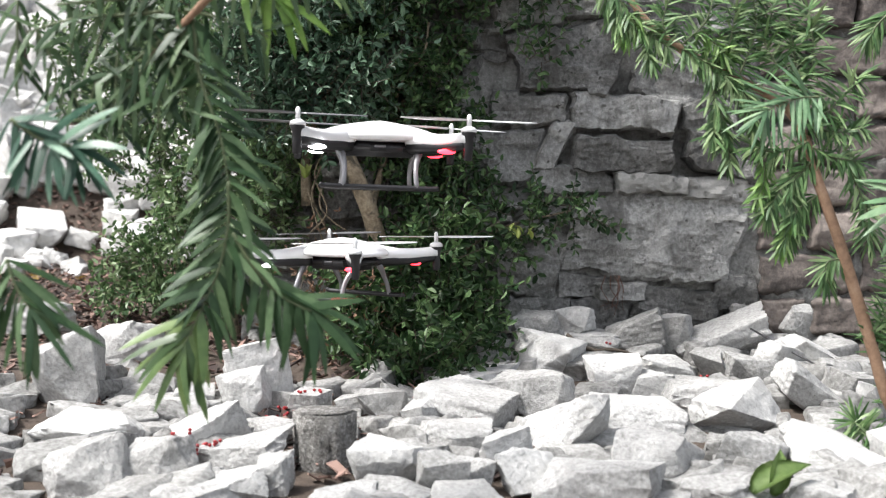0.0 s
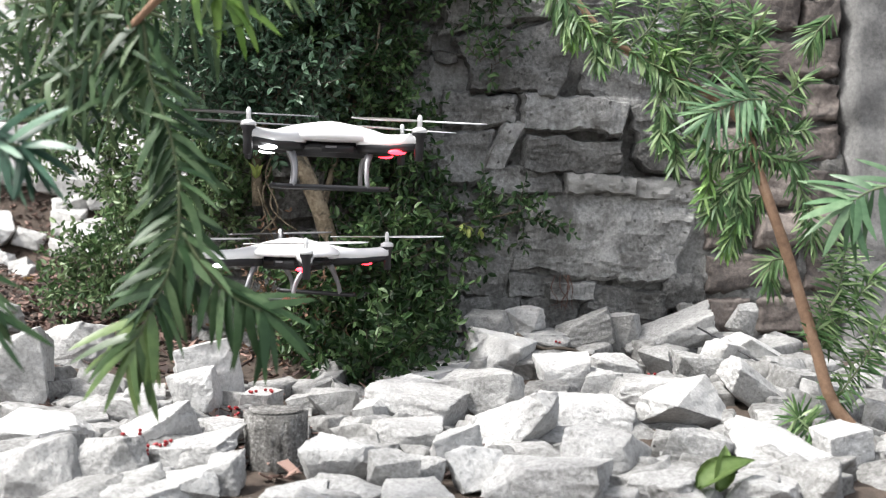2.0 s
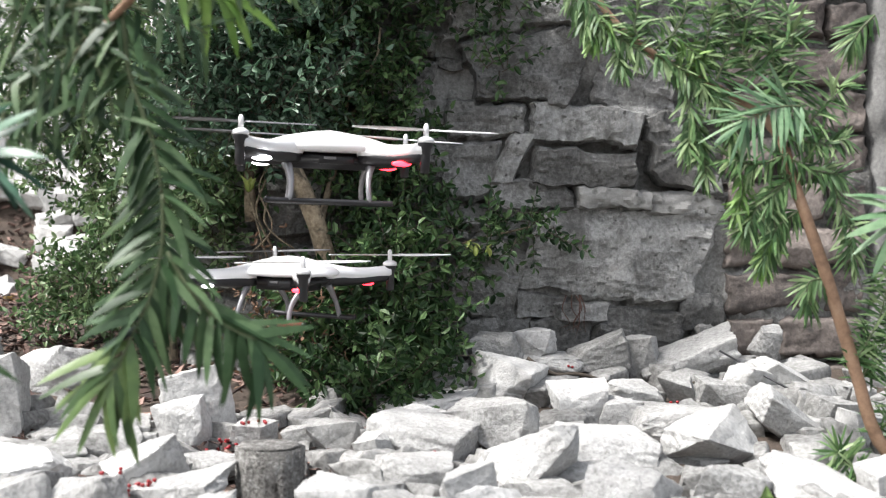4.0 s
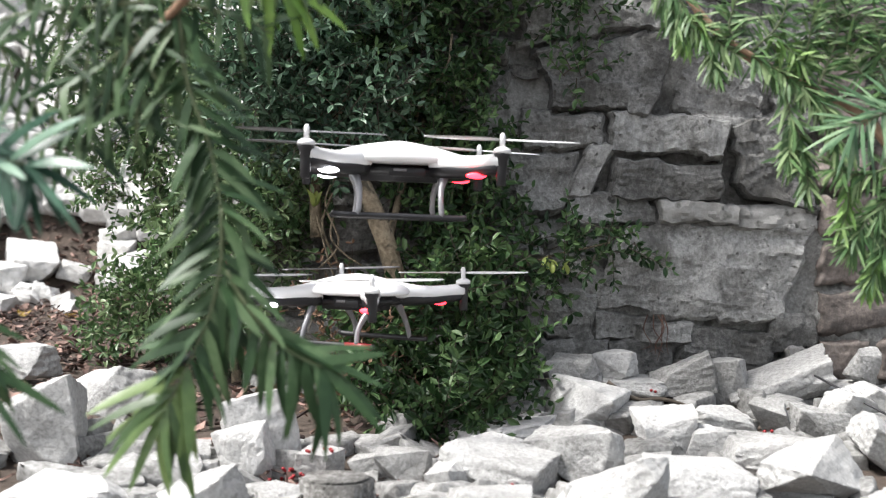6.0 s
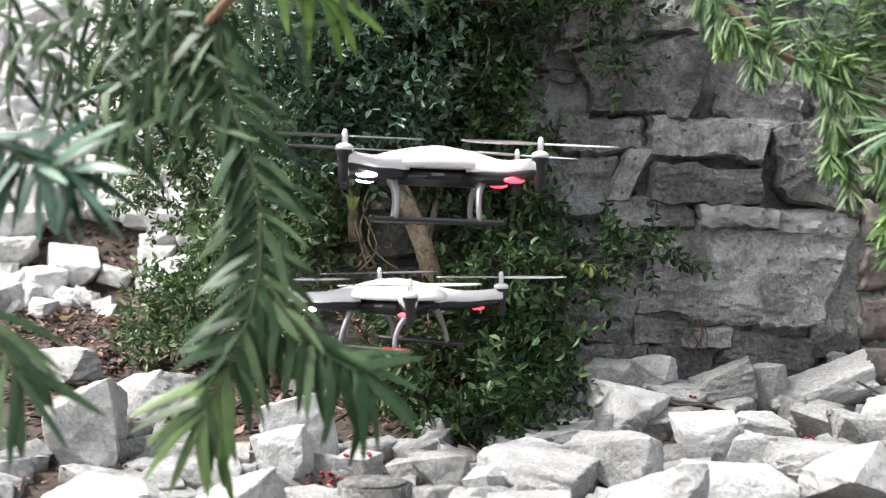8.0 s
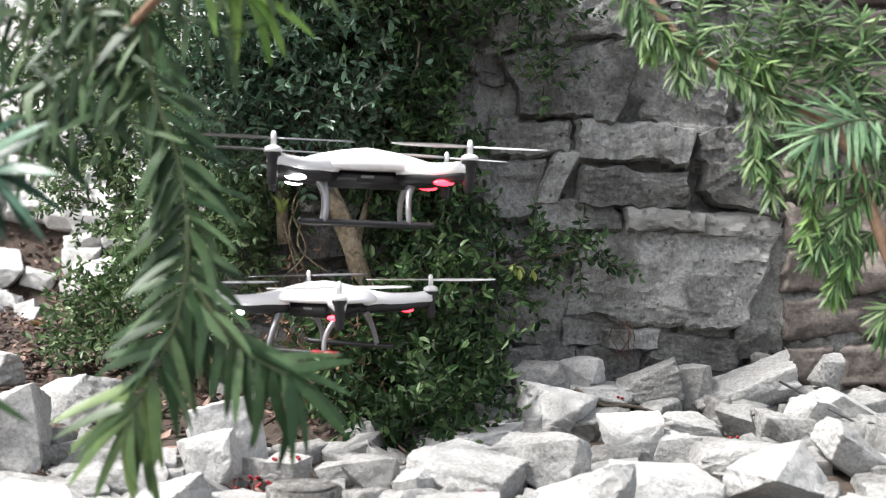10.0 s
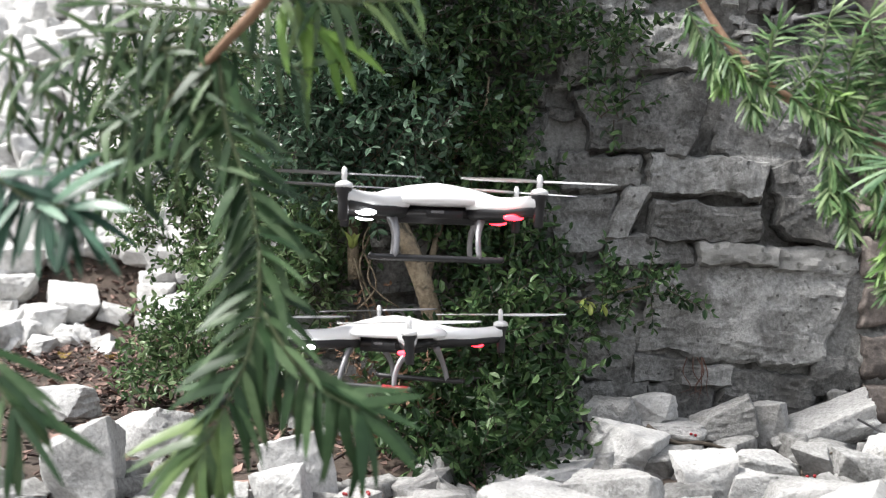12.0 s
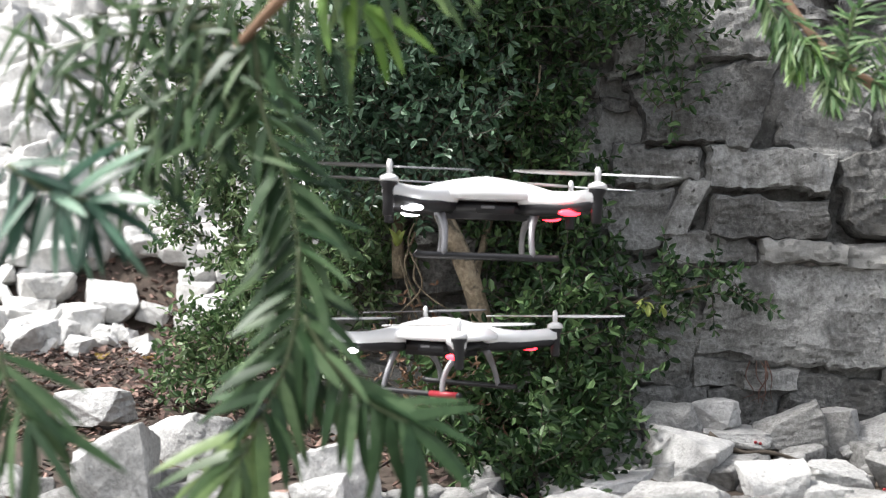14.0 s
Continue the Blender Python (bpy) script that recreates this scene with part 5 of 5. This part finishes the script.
shoot(right_yew, [(0.657, 1.450, 0.563), (0.637, 1.450, 0.543), (0.630, 1.450, 0.530)], 0.0016, 0.0399, 0.0042, 0.0027, 43, single=False, droop=0.5, fan=14)
shoot(right_yew, [(0.598, 1.450, 0.349), (0.625, 1.450, 0.289), (0.631, 1.450, 0.248)], 0.0016, 0.0362, 0.0042, 0.0027, 44, single=False, droop=0.5, fan=10, jitter=0.8)
shoot(right_yew, [(0.442, 1.450, 0.469), (0.462, 1.450, 0.435), (0.469, 1.450, 0.402)], 0.0016, 0.0302, 0.0042, 0.0021, 61, single=False, droop=0.6, fan=12, jitter=0.8)
shoot(right_yew, [(0.482, 1.450, 0.355), (0.482, 1.450, 0.328), (0.475, 1.450, 0.308)], 0.0016, 0.0295, 0.0042, 0.0021, 62, single=False, droop=0.6, fan=14, jitter=0.6, material=YOUNGSTUFF)
shoot(right_yew, [(0.522, 1.450, 0.281), (0.512, 1.450, 0.254), (0.509, 1.450, 0.240)], 0.0016, 0.0295, 0.0042, 0.0021, 63, single=False, droop=0.6, fan=14, jitter=0.6, material=YOUNGSTUFF)
shoot(right_yew, [(0.394, 1.450, 0.536), (0.415, 1.450, 0.516), (0.428, 1.450, 0.503)], 0.0016, 0.0295, 0.0042, 0.0021, 64, single=False, droop=0.4, fan=10, jitter=0.8, material=YOUNGSTUFF)
shoot(right_yew, [(0.549, 1.450, 0.402), (0.590, 1.450, 0.395), (0.617, 1.450, 0.402)], 0.0016, 0.0310, 0.0042, 0.0021, 65, single=False, droop=0.4, fan=12, jitter=0.8)
shoot(right_yew, [(0.307, 1.450, 0.563), (0.300, 1.450, 0.543), (0.290, 1.450, 0.530)], 0.0016, 0.0295, 0.0042, 0.0021, 66, single=False, droop=0.8, fan=12, jitter=0.6, material=YOUNGSTUFF)


# ---- quadcopters ----


def ellipsoid_bm(rx, ry, rz, at=(0, 0, 0), seg=28, rings=14):
    bm = bmesh.new()
    bmesh.ops.create_uvsphere(bm, u_segments=seg, v_segments=rings, radius=1, matrix=Matrix.Translation(at) @ Matrix.Diagonal((rx, ry, rz, 1)))
    return bm


def blade_bm(length, sg):
    bm = bmesh.new()
    rows = []
    for i in range(9):
        t = i / 8
        c = 0.011 * (0.45 + 1.2 * t * (1.25 - t)) * (1 if t < 0.95 else 0.6)
        tw = radians(16 - 11 * t)
        x = sg * (0.004 + t * length)
        rows.append([bm.verts.new((x, c * k * math.cos(tw) * sg, c * k * math.sin(tw) + h)) for k, h in ((-1, 0), (0, 0.0012), (1, 0), (0, -0.0008))])
    for a, b in zip(rows, rows[1:]):
        for k in range(4):
            bm.faces.new((a[k], a[(k + 1) % 4], b[(k + 1) % 4], b[k]))
    bm.faces.new(rows[0][::-1])
    bm.faces.new(rows[-1])
    bmesh.ops.recalc_face_normals(bm, faces=bm.faces)
    return bm


def quadcopter(m, label, turns, red_skids=()):
    root = empty("quadcopter", m, label, "drone", "hovering drones")
    # shell: a long flattened dome drawn out towards the arms
    bm = ellipsoid_bm(0.1, 0.056, 0.026, (0, 0, 0.006))
    for v in bm.verts:
        if v.co.z < 0.002:
            v.co.z = 0.002 + (v.co.z - 0.002) * 0.25
        v.co.z *= 1 - 0.25 * abs(v.co.x) / 0.1
    part("top_shell", bm, WHITE, root, "glossy white upper shell")
    bm = box_bm(0.15, 0.07, 0.026, (0, 0, -0.012), 0.01, 3)
    for v in bm.verts:
        if v.co.z < -0.012:
            v.co.x *= 0.82
            v.co.y *= 0.8
    belly = part("belly", bm, BLACK, root, "black lower body")
    part("battery_door", box_bm(0.05, 0.003, 0.012, (0.01, -0.0345, -0.013), 0.001, 1), BLACK, belly)
    part("badge", box_bm(0.018, 0.002, 0.004, (0.0, -0.0365, -0.010), 0.0008, 1), SILVER, belly, "small grey bar marking")
    k = 0
    for ax in (-1, 1):
        for ay in (-1, 1):
            tip = Vector((ax * 0.128, ay * 0.115, 0.004))
            arm = part("arm", tube_bm(curve_points([(ax * 0.05, ay * 0.025, 0.004), (ax * 0.09, ay * 0.07, 0.0), tuple(tip)], 10), [0.017, 0.016, 0.014, 0.0125, 0.0115, 0.011, 0.0105, 0.010, 0.010, 0.0105], 12), WHITE, root, "white tapering arm")
            part("arm_underside", tube_bm(curve_points([(ax * 0.05, ay * 0.025, -0.006), (ax * 0.09, ay * 0.07, -0.009), (tip.x * 0.98, tip.y * 0.98, -0.006)], 8), [0.014, 0.013, 0.012, 0.0105, 0.0095, 0.009, 0.0085, 0.008], 10), BLACK, arm)
            part("motor_pod", tube_bm([tip + Vector((0, 0, z)) for z in (-0.034, -0.032, -0.012, 0.0, 0.006, 0.014)], [0.0055, 0.0066, 0.0072, 0.0078, 0.0112, 0.009], 18), BLACK, arm, "black motor housing")
            part("motor_cap", tube_bm([tip + Vector((0, 0, z)) for z in (0.009, 0.0145, 0.0175)], [0.0122, 0.0115, 0.006], 18), WHITE, arm)
            part("shaft", tube_bm([tip + Vector((0, 0, z)) for z in (0.016, 0.032, 0.036)], [0.004, 0.0038, 0.002], 10), WHITE, arm)
            lamp = ellipsoid_bm(0.014, 0.005, 0.0042, (ax * 0.098, ay * 0.09, -0.0165), 16, 8)
            part("led", lamp, REDLED if ax > 0 else WHITELED, arm, "lit red lamp" if ax > 0 else "lit white lamp")
            for sg in (1, -1):
                b = part("blade", blade_bm(0.1, sg), WHITE if ax > 0 else SILVER, arm, "slim rotor blade at rest")
                b.matrix_basis = Matrix.Translation(tip + Vector((0, 0, 0.027))) @ pose(0, 0, 0, 0, 0, turns[k])
            k += 1
    for ay in (-1, 1):
        skid = part("skid", tube_bm(curve_points([(-0.092, ay * 0.066, -0.071), (-0.08, ay * 0.066, -0.074), (0, ay * 0.066, -0.074), (0.075, ay * 0.066, -0.074), (0.09, ay * 0.066, -0.073)], 14), [0.0042] * 14, 10), BLACK, root, "dark landing skid bar")
        for ax in (-1, 1):
            part("strut", tube_bm(curve_points([(ax * 0.062, ay * 0.03, -0.016), (ax * 0.056, ay * 0.05, -0.035), (ax * 0.055, ay * 0.062, -0.055), (ax * 0.057, ay * 0.066, -0.074)], 10), [0.0062, 0.0058, 0.005, 0.0046, 0.0042, 0.004, 0.004, 0.004, 0.004, 0.0042], 10), SILVER, skid, "curved silver grey leg")
        if ay not in red_skids:
            continue
        part("foot_sleeve", tube_bm([(0.035, ay * 0.066, -0.074), (0.085, ay * 0.066, -0.0738)], [0.005, 0.005], 10), REDPLASTIC, skid, "red foot sleeve")
    return root


quadcopter(pose(-0.062, 1.700, 0.399, 1, 2, 6), "white quadcopter hovering with lit lamps and dark landing skids", (4, 12, 3, 20))
quadcopter(pose(-0.122, 1.700, 0.218, 2, 1, -36) @ Matrix.Diagonal((0.88, 0.88, 0.88, 1)), "white quadcopter hovering lower with red lamps lit", (40, 55, 42, 30), (-1,))
